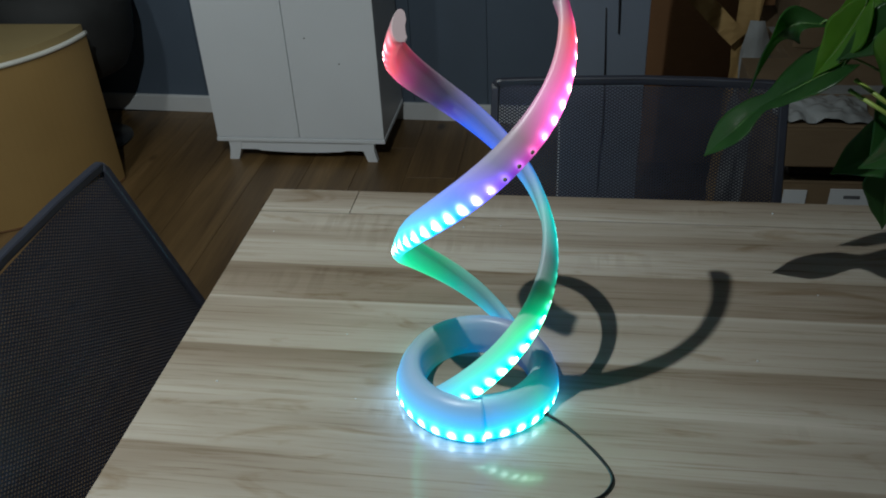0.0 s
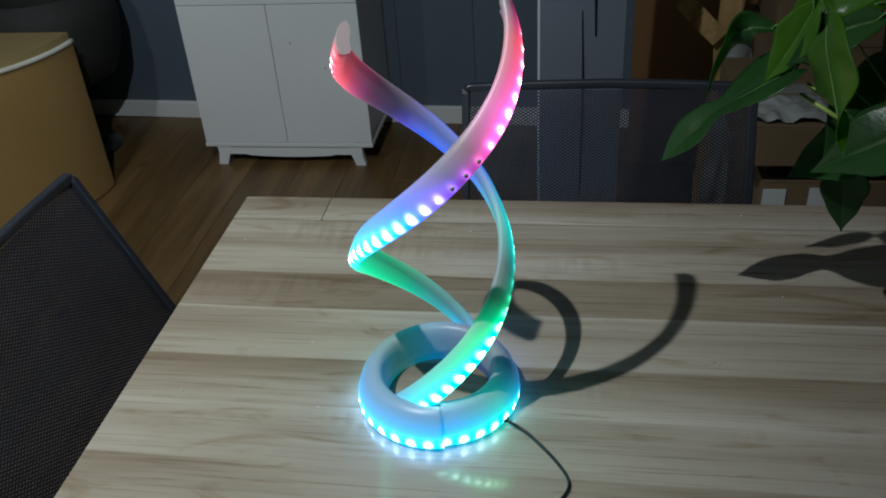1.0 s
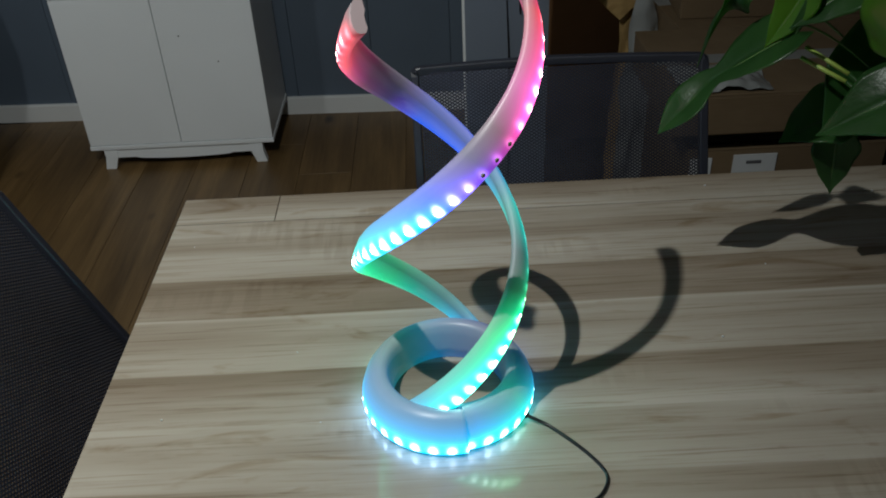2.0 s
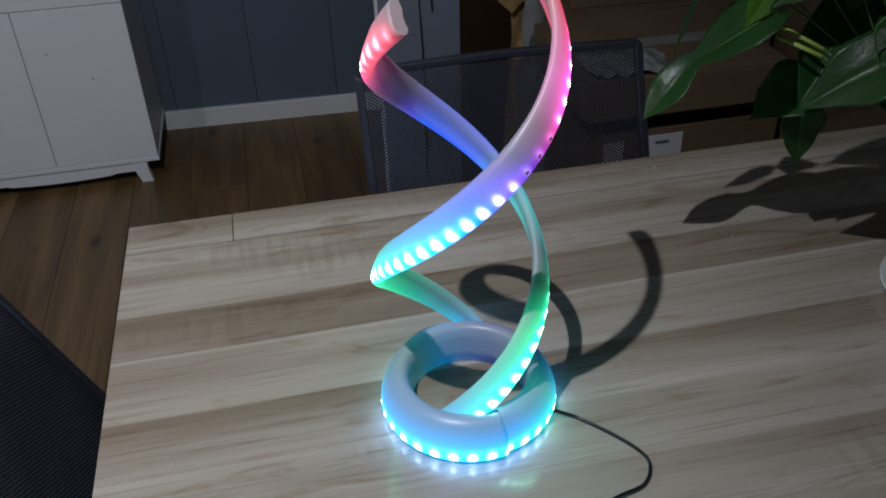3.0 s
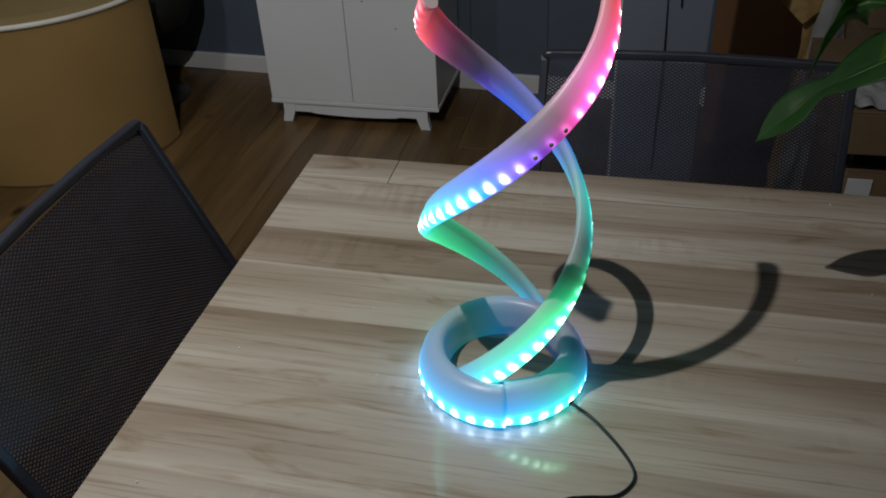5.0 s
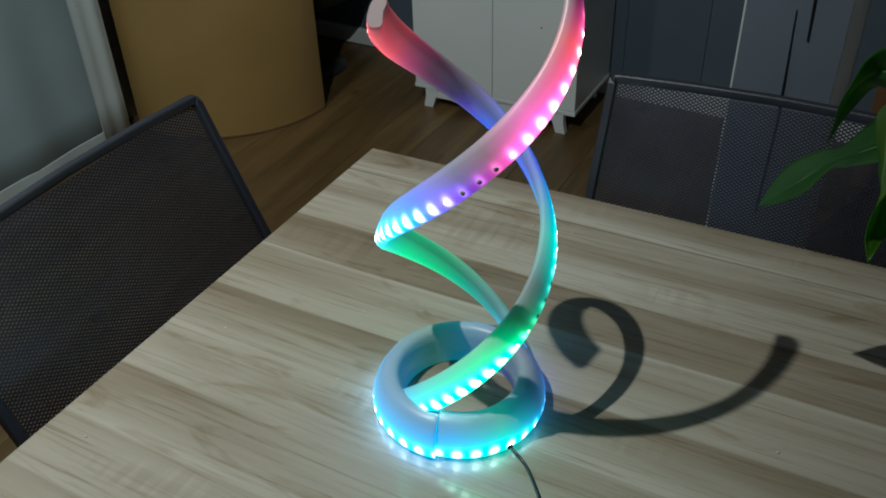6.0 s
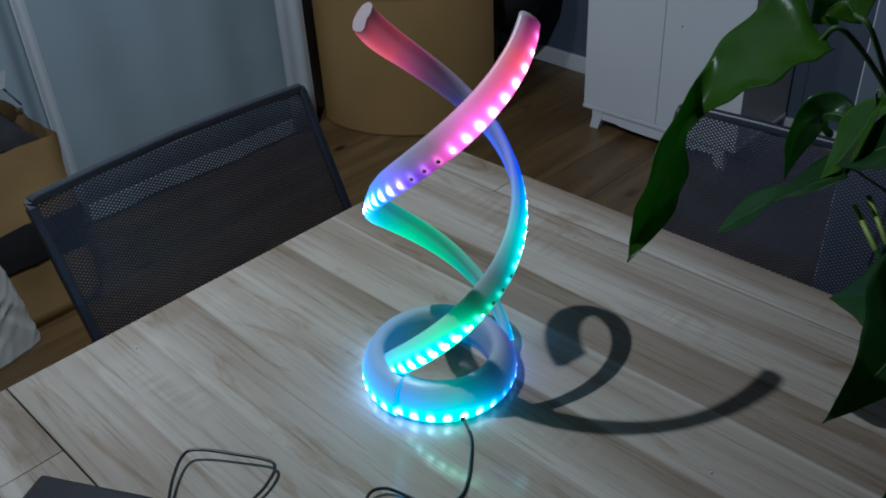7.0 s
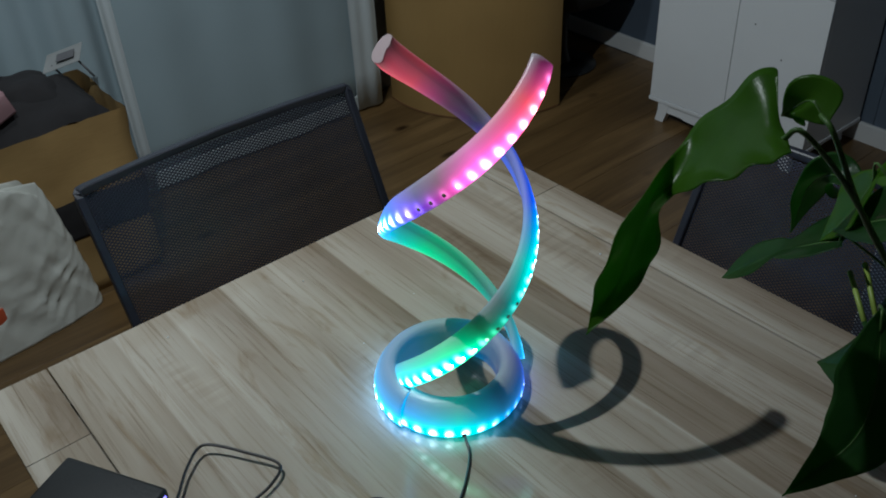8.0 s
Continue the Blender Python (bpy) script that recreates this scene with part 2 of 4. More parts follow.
RED = plain("orange_red_print", (0.55, 0.10, 0.04), 0.5, 0, 0.1, 30)
CLOTH = plain("charcoal_cloth", (0.018, 0.017, 0.019), 0.9, 0, 0.25, 60, 0.5)
PINK = plain("dusty_pink_fabric", (0.32, 0.19, 0.21), 0.8, 0, 0.1, 40)
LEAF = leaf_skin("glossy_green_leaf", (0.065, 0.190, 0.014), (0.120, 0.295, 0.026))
# Darker copy of the leaf green, with shade put into the colour.
LEAF_SHADED = leaf_skin("shaded_green_leaf", (0.024, 0.080, 0.022), (0.055, 0.150, 0.042))
STEM = plain("green_stem", (0.085, 0.18, 0.045), 0.45, 0, 0.2, 60)
STALK = plain("yellow_green_stalk", (0.30, 0.42, 0.08), 0.45, 0, 0.15, 60)
SOIL = plain("potting_soil", (0.03, 0.02, 0.012), 0.95, 0, 0.4, 80, 0.8)
CERAMIC = plain("white_glazed_ceramic", (0.72, 0.72, 0.70), 0.15, 0, 0.04, 20)
LED, nt, b = mat("led_lens", 0.3)
b.inputs["Base Color"].default_value = (0.62, 0.60, 0.50, 1)
oi = nt.nodes.new("ShaderNodeObjectInfo")
nt.links.new(mixc(nt, 0.45, oi.outputs["Color"], (1.0, 1.0, 1.0)), b.inputs["Emission Color"])
nt.links.new(maths(nt, "MULTIPLY", oi.outputs["Alpha"], 26.0), b.inputs["Emission Strength"])

# ---- mesh tools ----
def link(name, bm, material, smooth=True):
    me = bpy.data.meshes.new(name)
    bmesh.ops.recalc_face_normals(bm, faces=bm.faces)
    bm.to_mesh(me)
    bm.free()
    if smooth:
        for p in me.polygons:
            p.use_smooth = True
    me.materials.append(material)
    return new(name, me)


def part(name, bm, material, parent, label="", smooth=True):
    ob = link(name, bm, material, smooth)
    ob.parent = parent
    if label:
        ob["label"] = label
    return ob


def thing(name, label, category, m=None, group="", kind=""):
    ob = new(name)
    ob.empty_display_size = 0.05
    if m is not None:
        ob.matrix_basis = m
    return tagged(ob, label, category, group, kind)


def box(x0, x1, y0, y1, z0, z1, r=0.0, bm=None, seg=2):
    bm = bm or bmesh.new()
    before = set(bm.verts)
    bmesh.ops.create_cube(bm, size=1)
    vs = [v for v in bm.verts if v not in before]
    for v in vs:
        v.co = Vector(((x0 + x1) / 2 + v.co.x * (x1 - x0), (y0 + y1) / 2 + v.co.y * (y1 - y0), (z0 + z1) / 2 + v.co.z * (z1 - z0)))
    if r:
        es = list({e for v in vs for e in v.link_edges})
        bmesh.ops.bevel(bm, geom=es, offset=r, segments=seg, affect="EDGES", profile=0.6)
    return bm


def sweep(points, ring, closed=False, caps=True, frames=None, bm=None):
    """A closed ring of (side, up) offsets swept along points."""
    bm = bm or bmesh.new()
    pts = [Vector(p) for p in points]
    n, rows = len(pts), []
    for i, p in enumerate(pts):
        if frames:
            a, b = frames[i]
        else:
            t = (pts[(i + 1) % n] - pts[i - 1]) if closed else (pts[min(i + 1, n - 1)] - pts[max(i - 1, 0)])
            t.normalize()
            a = t.cross(Vector((0, 0, 1)))
            a = Vector((1, 0, 0)) if a.length < 0.05 else a.normalized()
            b = a.cross(t)
        rows.append([bm.verts.new(p + a * u + b * v) for u, v in (ring(i / max(1, n - 1)) if callable(ring) else ring)])
    k = len(rows[0])
    for i in range(n if closed else n - 1):
        r0, r1 = rows[i], rows[(i + 1) % n]
        for j in range(k):
            bm.faces.new((r0[j], r0[(j + 1) % k], r1[(j + 1) % k], r1[j]))
    if caps and not closed:
        bm.faces.new(rows[0][::-1])
        bm.faces.new(rows[-1])
    return bm


def circle(r, n=10):
    return [(r * math.cos(2 * math.pi * i / n), r * math.sin(2 * math.pi * i / n)) for i in range(n)]


def spline(ctrl, n=8):
    """Catmull-Rom points through ctrl."""
    c = [Vector(p) for p in ctrl]
    c = [c[0] * 2 - c[1]] + c + [c[-1] * 2 - c[-2]]
    out = []
    for i in range(1, len(c) - 2):
        for s in range(n):
            t = s / n
            out.append(0.5 * (2 * c[i] + (c[i + 1] - c[i - 1]) * t + (2 * c[i - 1] - 5 * c[i] + 4 * c[i + 1] - c[i + 2]) * t * t
                              + (3 * c[i] - c[i - 1] - 3 * c[i + 1] + c[i + 2]) * t ** 3))
    return out + [c[-2]]


def tube(points, r, n=8, closed=False):
    return sweep(points, circle(r, n), closed)


def lathe(profile, n=40, bm=None, closed=False):
    bm = bm or bmesh.new()
    rows = [[bm.verts.new((r * math.cos(2 * math.pi * i / n), r * math.sin(2 * math.pi * i / n), z)) for i in range(n)] for r, z in profile]
    m = len(rows)
    for j in range(m if closed else m - 1):
        a, b = rows[j], rows[(j + 1) % m]
        for i in range(n):
            bm.faces.new((a[i], a[(i + 1) % n], b[(i + 1) % n], b[i]))
    if not closed:
        bm.faces.new(rows[0][::-1])
        bm.faces.new(rows[-1])
    return bm


# ---- room shell ----
BACK = 2.42
LEFT, RIGHT, FRONT, TOP = -2.16, 2.3, -2.4, 2.45
tagged(link("floor", box(LEFT - 0.1, RIGHT + 0.1, FRONT - 0.1, BACK + 0.2, -0.12, -0.018), FLOOR), "brown oak board floor with dark knots", "floor", kind="structure")
tagged(link("ceiling", box(LEFT - 0.1, RIGHT + 0.1, FRONT - 0.1, BACK + 0.2, TOP, TOP + 0.1), CEIL), "plain off-white painted ceiling", "ceiling", kind="structure")
WALL_POSE = pose(-0.3, 2.378, 0, 0, 0, -2.6)
wall_back = tagged(link("wall_north", box(-2.2, 2.9, 0.012, 0.12, -0.02, TOP), WALL), "slate blue wall of upright painted boards", "wall", kind="structure")
wall_back.matrix_basis = WALL_POSE
tagged(link("wall_west", box(LEFT - 0.1, LEFT, FRONT, BACK + 0.18, -0.02, TOP), PLASTER), "plain pale painted wall behind the curtain", "wall", kind="structure")
tagged(link("wall_east", box(RIGHT, RIGHT + 0.1, FRONT, BACK + 0.18, -0.02, TOP), PLASTER), "plain pale painted wall", "wall", kind="structure")
tagged(link("wall_south", box(LEFT - 0.1, RIGHT + 0.1, FRONT - 0.1, FRONT, -0.02, TOP), PLASTER), "plain pale painted wall", "wall", kind="structure")
bm = box(-1.92, 2.7, -0.014, 0, 0, 0.070)
bmesh.ops.bevel(bm, geom=[e for e in bm.edges if all(v.co.z > 0.06 and v.co.y < -0.01 for v in e.verts)], offset=0.004, segments=2, affect="EDGES")
tagged(link("baseboard", bm, TRIM, False), "white painted baseboard along the blue wall", "baseboard", kind="structure").matrix_basis = WALL_POSE

# ---- dining table ----
TZ = 0.75
table = thing("dining_table", "dining table with a pale streaky oak laminate top", "table", pose(0, 0, 0))
TX0, TX1, TY0, TY1 = -0.42, 1.18, -0.468, 0.467
for x0, x1, y0, y1 in ((TX0, TX1, -0.386, 0.391), (TX0, -0.2705, 0.3942, TY1), (-0.2695, TX1, 0.3942, TY1), (TX0, -0.2605, TY0, -0.3880), (-0.2595, TX1, TY0, -0.3880)):
    w, d = x1 - x0, y1 - y0
    ob = part("top_board", box(-w / 2, w / 2, -d / 2, d / 2, -0.026, 0, 0.0012), WOOD, table, smooth=False)
    ob.location = ((x0 + x1) / 2, (y0 + y1) / 2, TZ)
part("apron", box(TX0 + 0.06, TX1 - 0.06, TY0 + 0.06, TY1 - 0.06, TZ - 0.10, TZ - 0.027), WOOD, table, smooth=False)
for x in (TX0 + 0.06, TX1 - 0.06):
    for y in (TY0 + 0.06, TY1 - 0.06):
        part("leg", box(x - 0.03, x + 0.03, y - 0.03, y + 0.03, 0, TZ - 0.027, 0.004), WOOD, table, smooth=False)

# ---- mesh chairs ----
def wire_net(corner, ux, uy, w, h, pitch=0.0085, ratio=0.62, wide=0.0021):
    """Diamond net of flat wires on a rectangle."""
    bm = bmesh.new()
    nrm = ux.cross(uy).normalized()
    vh = h / ratio
    for sgn in (1, -1):
        k = -int(vh / pitch) - 2
        while k * pitch < w + vh + pitch:
            # the line u = k*pitch + sgn * v / ratio, clipped to the rectangle
            u0 = k * pitch
            pts = []
            for v in (0.0, h):
                pts.append((u0 + sgn * v / ratio, v))
            (a0, b0), (a1, b1) = pts
            t0, t1 = 0.0, 1.0
            da = a1 - a0
            lo, hi = sorted(((0 - a0) / da, (w - a0) / da))
            t0, t1 = max(t0, lo), min(t1, hi)
            if t1 - t0 > 0.01:
                p = corner + ux * (a0 + da * t0) + uy * (b0 + (b1 - b0) * t0)
                q = corner + ux * (a0 + da * t1) + uy * (b0 + (b1 - b0) * t1)
                d = (q - p).normalized()
                s = d.cross(nrm) * wide / 2
                o = nrm * 0.0007
                vs = [bm.verts.new(c) for c in (p - s - o, p + s - o, p + s + o, p - s + o, q - s - o, q + s - o, q + s + o, q - s + o)]
                for f in ((0, 1, 5, 4), (1, 2, 6, 5), (2, 3, 7, 6), (3, 0, 4, 7)):
                    bm.faces.new([vs[i] for i in f])
            k += 1
    return bm


def mesh_chair(m, label, hw=0.241, top=0.90):
    """Faces -y; the top of the back is at y = 0.30, z = 0.90."""
    ob = thing("mesh_chair", label, "chair", m, "chairs round the table")
    bow, dz = 0.012, top - 0.90
    lean = lambda z: 0.10 + (z - 0.42) * 0.415 if z > 0.42 else 0.10
    back = []
    for z in (0.46, 0.6, 0.75, 0.84):
        back.append((-hw, lean(z), z))
    back += [(-hw, lean(0.89), 0.892), (-hw + 0.001, lean(0.896), 0.8975), (-hw + 0.0035, lean(0.9), 0.9), (-hw + 0.009, lean(0.9), 0.901), (-hw + 0.03, lean(0.9) + bow * 0.2, 0.901), (-hw + 0.12, lean(0.9) + bow * 0.75, 0.902), (0, lean(0.9) + bow, 0.903)]
    back = [(x, y, z + (dz if z > 0.8 else 0)) for x, y, z in back]
    back = back + [(-x, y, z) for x, y, z in back[-2::-1]]
    part("back_frame", sweep(back, [(0.005, 0.0068), (-0.005, 0.0068), (-0.0068, 0.005), (-0.0068, -0.005), (-0.005, -0.0068), (0.005, -0.0068), (0.0068, -0.005), (0.0068, 0.005)]), BLACK, ob, smooth=False)
    z0, z1 = 0.47, top - 0.002
    up = Vector((0, lean(z1) - lean(z0), z1 - z0))
    part("back_mesh", wire_net(Vector((-hw + 0.008, lean(z0), z0)), Vector((1, 0, 0)), up.normalized(), 2 * hw - 0.016, up.length), MESH, ob, "black diamond wire mesh", smooth=False)
    part("lower_rail", tube([(-hw, lean(0.47), 0.47), (hw, lean(0.47), 0.47)], 0.009), BLACK, ob)
    sy0, sy1, sz = -0.33, 0.10, 0.44
    seat = spline([(-hw, sy1, sz), (-hw, -0.1, sz - 0.008), (-hw, sy0 + 0.04, sz), (-hw + 0.04, sy0, sz - 0.004), (hw - 0.04, sy0, sz - 0.004), (hw, sy0 + 0.04, sz), (hw, -0.1, sz - 0.008), (hw, sy1, sz)], 4)
    part("seat_frame", tube(seat, 0.010, 8, True), BLACK, ob)
    part("seat_mesh", wire_net(Vector((-hw + 0.01, sy0 + 0.005, sz)), Vector((1, 0, 0)), Vector((0, 1, 0)), 2 * hw - 0.02, sy1 - sy0 - 0.01, 0.012, 0.62, 0.003), MESH, ob, smooth=False)
    for x in (-hw, hw):
        part("leg", tube(spline([(x, sy0 + 0.05, sz), (x * 1.02, sy0 + 0.03, 0.2), (x * 1.03, sy0 + 0.02, 0.0)], 4), 0.011), BLACK, ob)
        part("leg", tube(spline([(x, lean(0.47), 0.47), (x, 0.11, 0.38), (x * 1.03, 0.20, 0.0)], 4), 0.011), BLACK, ob)
    return ob


mesh_chair(pose(0.187, 0.298, 0, 0, 0, 0), "black metal chair with wire mesh back at the table's long side", 0.235, 0.893)
mesh_chair(pose(-0.283, 0.016, 0, 0, 0, 92), "black metal mesh chair pushed to the table's end", 0.247, 0.902)

# ---- white cabinet ----
cab = thing("cabinet", "white two-door cabinet on splayed feet by the wall", "cabinet", pose(0, 0, 0))
CX0, CX1, CY0, CY1, CZ0, CZ1 = -1.218, -0.584, 1.998, 2.375, 0.077, 1.12
part("body", box(CX0, CX1, CY0 + 0.02, CY1, CZ0 + 0.012, CZ1, 0.003), WHITE, cab, smooth=False)
mid = (CX0 + CX1) / 2
for x0, x1 in ((CX0, mid - 0.0012), (mid + 0.0012, CX1)):
    d = part("door", box(x0, x1, CY0, CY0 + 0.0185, CZ0 + 0.016, 0.605, 0.0015), WHITE, cab, smooth=False)
for x, z in ((-0.832, 0.472), (-0.719, 0.380)):
    part("screw_hole", lathe([(0.0025, 0), (0.0025, 0.002)], 8), INK, d).matrix_basis = pose(x, CY0 - 0.0005, z, 90)
for z0, z1 in ((0.6075, 0.86), (0.8625, CZ1 - 0.003)):
    part("drawer_front", box(CX0, CX1, CY0, CY0 + 0.0185, z0, z1, 0.0015), WHITE, cab, smooth=False)
part("base_board", box(CX0 - 0.003, CX1 + 0.003, CY0 - 0.003, CY1, CZ0 - 0.001, CZ0 + 0.014, 0.002), WHITE, cab, smooth=False)
# apron with a shaped lower edge
bm = bmesh.new()
prof = []
n = 40
for i in range(n + 1):
    x = CX0 + 0.055 + (CX1 - CX0 - 0.11) * i / n
    u = abs(2 * i / n - 1)
    drop = 0.034 if u > 0.62 else 0.038 + 0.006 * (1 - (u / 0.62) ** 2)
    prof.append((x, CZ0 - 0.001 - drop))
for y in (CY0 + 0.004, CY0 + 0.020):
    prof_v = [bm.verts.new((x, y, z)) for x, z in prof]
    top_v = [bm.verts.new((x, y, CZ0 - 0.001)) for x, z in prof]
    for i in range(n):
        bm.faces.new((prof_v[i], prof_v[i + 1], top_v[i + 1], top_v[i]))
bm.verts.ensure_lookup_table()
k = 2 * (n + 1)
for i in range(n):
    bm.faces.new((bm.verts[i], bm.verts[i + 1], bm.verts[k + i + 1], bm.verts[k + i]))
part("apron", bm, WHITE, cab, smooth=False)
for x, s in ((CX0 + 0.064, -1), (CX1 - 0.064, 1)):
    for y in (CY0 + 0.014, CY1 - 0.04):
        bm = sweep([(x, y, CZ0 - 0.001), (x + s * 0.002, y, 0.045), (x + s * 0.014, y, 0.0)],
                   lambda u: [(0.024 - 0.006 * u, 0.013), (-0.024 + 0.006 * u, 0.013), (-0.024 + 0.006 * u, -0.013), (0.024 - 0.006 * u, -0.013)],
                   frames=[(Vector((1, 0, 0)), Vector((0, 1, 0)))] * 3)
        part("foot", bm, WHITE, cab, smooth=False)

# ---- half-round tan cabinet ----
def half_round(r, cx, cy, z0, z1, x_min, bm=None):
    bm = bm or bmesh.new()
    arc = []
    a1 = -math.acos(max(-1, (x_min - cx) / r))
    for i in range(33):
        a = a1 * i / 32
        arc.append((cx + r * math.cos(a), cy + r * math.sin(a)))
    arc.append((x_min, cy))
    lo = [bm.verts.new((x, y, z0)) for x, y in arc]
    hi = [bm.verts.new((x, y, z1)) for x, y in arc]
    bm.faces.new(lo)
    bm.faces.new(hi[::-1])
    for i in range(len(arc)):
        j = (i + 1) % len(arc)
        bm.faces.new((lo[i], lo[j], hi[j], hi[i]))
    return bm, arc


HX, HY, HR = -1.972, 1.83, 0.443
half = thing("half_round_cabinet", "tan half-round cabinet with a flat lid and white cord edging", "cabinet", pose(0, 0, 0))
bm, arc = half_round(HR, HX, HY, 0.0, 0.545, -2.06)
part("body", bm, VENEER, half, smooth=False)
bm, _a = half_round(HR - 0.006, HX, HY - 0.001, 0.546, 0.578, -2.058)
part("lid", bm, LID, half, "olive-tan lid", smooth=False)
part("cord", tube([(HX + (HR + 0.001) * math.cos(a), HY + (HR + 0.001) * math.sin(a), 0.549) for a in [-1.76 * i / 40 for i in range(41)]], 0.0085), CORD, half, "white cord edging")
part("plinth_line", tube([(HX + (HR + 0.001) * math.cos(a), HY + (HR + 0.001) * math.sin(a), 0.004) for a in [-1.76 * i / 40 for i in range(41)]], 0.003), CARD_DARK, half)

# ---- black bowl chair behind it ----
tub = thing("bowl_chair", "black round bowl chair on a pedestal by the wall", "chair", pose(-1.80, 2.13, 0))
part("shell", lathe([(0.03, 0.27), (0.12, 0.275), (0.2, 0.31), (0.245, 0.40), (0.262, 0.52), (0.25, 0.64), (0.235, 0.64), (0.245, 0.52), (0.23, 0.41), (0.18, 0.335), (0.03, 0.32)], 36), BOWL, tub)
part("pedestal", lathe([(0.05, 0.0), (0.035, 0.03), (0.022, 0.08), (0.02, 0.2), (0.03, 0.272)], 20), PLASTIC, tub)
part("foot_plate", lathe([(0.15, 0.0), (0.15, 0.008), (0.05, 0.02)], 32), PLASTIC, tub)

# ---- curtain ----
def drape(y0, y1, x, z0, z1, amp, waves, seed, bend=0.0):
    rnd = random.Random(seed)
    ph = [rnd.uniform(0, 6.28) for _ in range(4)]
    bm = bmesh.new()
    ny, nz, front = 110, 14, []
    def off(u, w):
        a = amp * (0.55 + 0.45 * w)
        return a * (math.sin(u * waves * 6.28 + ph[0]) + 0.5 * math.sin(u * waves * 15.1 + ph[1] + w * 0.6)) + bend * u * u
    for layer in (0, 1):
        grid = []
        for j in range(nz + 1):
            w = 1 - j / nz
            z = z0 + (z1 - z0) * j / nz + (0.006 * math.sin(9 * w) if j == 0 else 0)
            grid.append([bm.verts.new((x + off(i / ny, w) - layer * 0.003, y0 + (y1 - y0) * i / ny, z)) for i in range(ny + 1)])
        for j in range(nz):
            for i in range(ny):
                bm.faces.new((grid[j][i], grid[j][i + 1], grid[j + 1][i + 1], grid[j + 1][i]))
        front.append(grid)
    a, b = front
    for i in range(ny):
        bm.faces.new((a[0][i], a[0][i + 1], b[0][i + 1], b[0][i]))
        bm.faces.new((a[nz][i], a[nz][i + 1], b[nz][i + 1], b[nz][i]))
    return bm


cur = thing("curtain", "pale blue sheer curtain with white edges hanging to the floor", "curtain", pose(0, 0, 0))
part("panel", drape(0.35, 1.225, -2.045, 0.012, 2.3, 0.007, 1.6, 3), CURTAIN, cur)
part("edge_strip", drape(1.215, 1.33, -2.036, 0.010, 2.3, 0.005, 0.8, 5), HEM, cur, "white curtain edge")
part("hem", drape(0.35, 1.225, -2.040, 0.010, 0.075, 0.007, 1.6, 3), HEM, cur, "white hem")
cur = thing("curtain", "pale blue sheer curtain gathered in folds behind the bags", "curtain", pose(0, 0, 0))
part("panel", drape(-0.75, 0.325, -2.052, 0.012, 2.3, 0.018, 4.5, 8), CURTAIN, cur)
part("edge_strip", drape(0.312, 0.356, -2.032, 0.012, 2.3, 0.004, 0.6, 4), HEM, cur, "white curtain edge")
rod = thing("curtain_rod", "white metal curtain rod above the curtains", "curtain rod", pose(0, 0, 0))
part("pole", tube([(-2.045, -0.85, 2.31), (-2.045, 1.4, 2.31)], 0.012), TRIM, rod)
for y in (-0.8, 1.35):
    part("bracket", box(-2.16, -2.035, y - 0.01, y + 0.01, 2.3, 2.32), TRIM, rod)

# ---- bags beside the curtain ----
def crumple(bm, amp, scale, seed, keep=None):
    for v in bm.verts:
        if keep and keep(v.co):
            continue
        p = v.co * scale + Vector((seed * 3.1, seed * 1.7, 0))
        v.co += noise.noise_vector(p) * amp + noise.noise_vector(p * 2.7) * amp * 0.4
    return bm


def shell_box(x0, x1, y0, y1, z0, z1, n=8, taper=0.0):
    bm = bmesh.new()
    rows = []
    per = []
    for i in range(n): per.append((x0 + (x1 - x0) * i / n, y0))
    for i in range(n): per.append((x1, y0 + (y1 - y0) * i / n))
    for i in range(n): per.append((x1 - (x1 - x0) * i / n, y1))
    for i in range(n): per.append((x0, y1 - (y1 - y0) * i / n))
    cx, cy = (x0 + x1) / 2, (y0 + y1) / 2
    for j in range(n + 1):
        k = 1 + taper * j / n
        rows.append([bm.verts.new((cx + (x - cx) * k, cy + (y - cy) * k, z0 + (z1 - z0) * j / n)) for x, y in per])
    for j in range(n):
        for i in range(len(per)):
            i2 = (i + 1) % len(per)
            bm.faces.new((rows[j][i], rows[j][i2], rows[j + 1][i2], rows[j + 1][i]))
    bm.faces.new(rows[0][::-1])
    return bm


bag = thing("paper_bag", "open brown kraft paper bag with a black band, stuffed full", "bag", pose(-1.80, -0.015, 0, 0, 0, 0))
part("body", crumple(shell_box(-0.17, 0.17, -0.27, 0.19, 0.0, 0.53, 14, 0.05), 0.012, 7, 1, lambda c: c.z < 0.01), KRAFT, bag)
part("band", crumple(shell_box(-0.176, 0.176, -0.276, 0.196, 0.185, 0.315, 12, 0.025), 0.012, 7, 1), CLOTH, bag, "printed black band")
heap = thing("clothes", "heap of charcoal clothes in the paper bag", "clothes", pose(-1.80, -0.015, 0))
for nm, lift, sx, sy, seed in (("jacket", 0.012, 0.152, 0.208, 2), ("sleeve", 0.045, 0.10, 0.14, 9)):
    bm = bmesh.new()
    bmesh.ops.create_grid(bm, x_segments=26, y_segments=26, size=1)
    for v in bm.verts:
        f = (1 - abs(v.co.x) ** 3) * (1 - abs(v.co.y) ** 4)
        v.co = Vector((v.co.x * sx + (0.0 if lift < 0.02 else -0.02), v.co.y * sy - 0.036, 0.492 + lift + 0.085 * f))
    part(nm, crumple(bm, 0.022, 10, seed), CLOTH, heap)
ob = tagged(link("pink_cloth", crumple(box(-0.05, 0.05, -0.04, 0.04, 0, 0.09, 0.015, seg=4), 0.016, 16, 3), PINK), "dusty pink folded cloth on the full bag", "cloth")
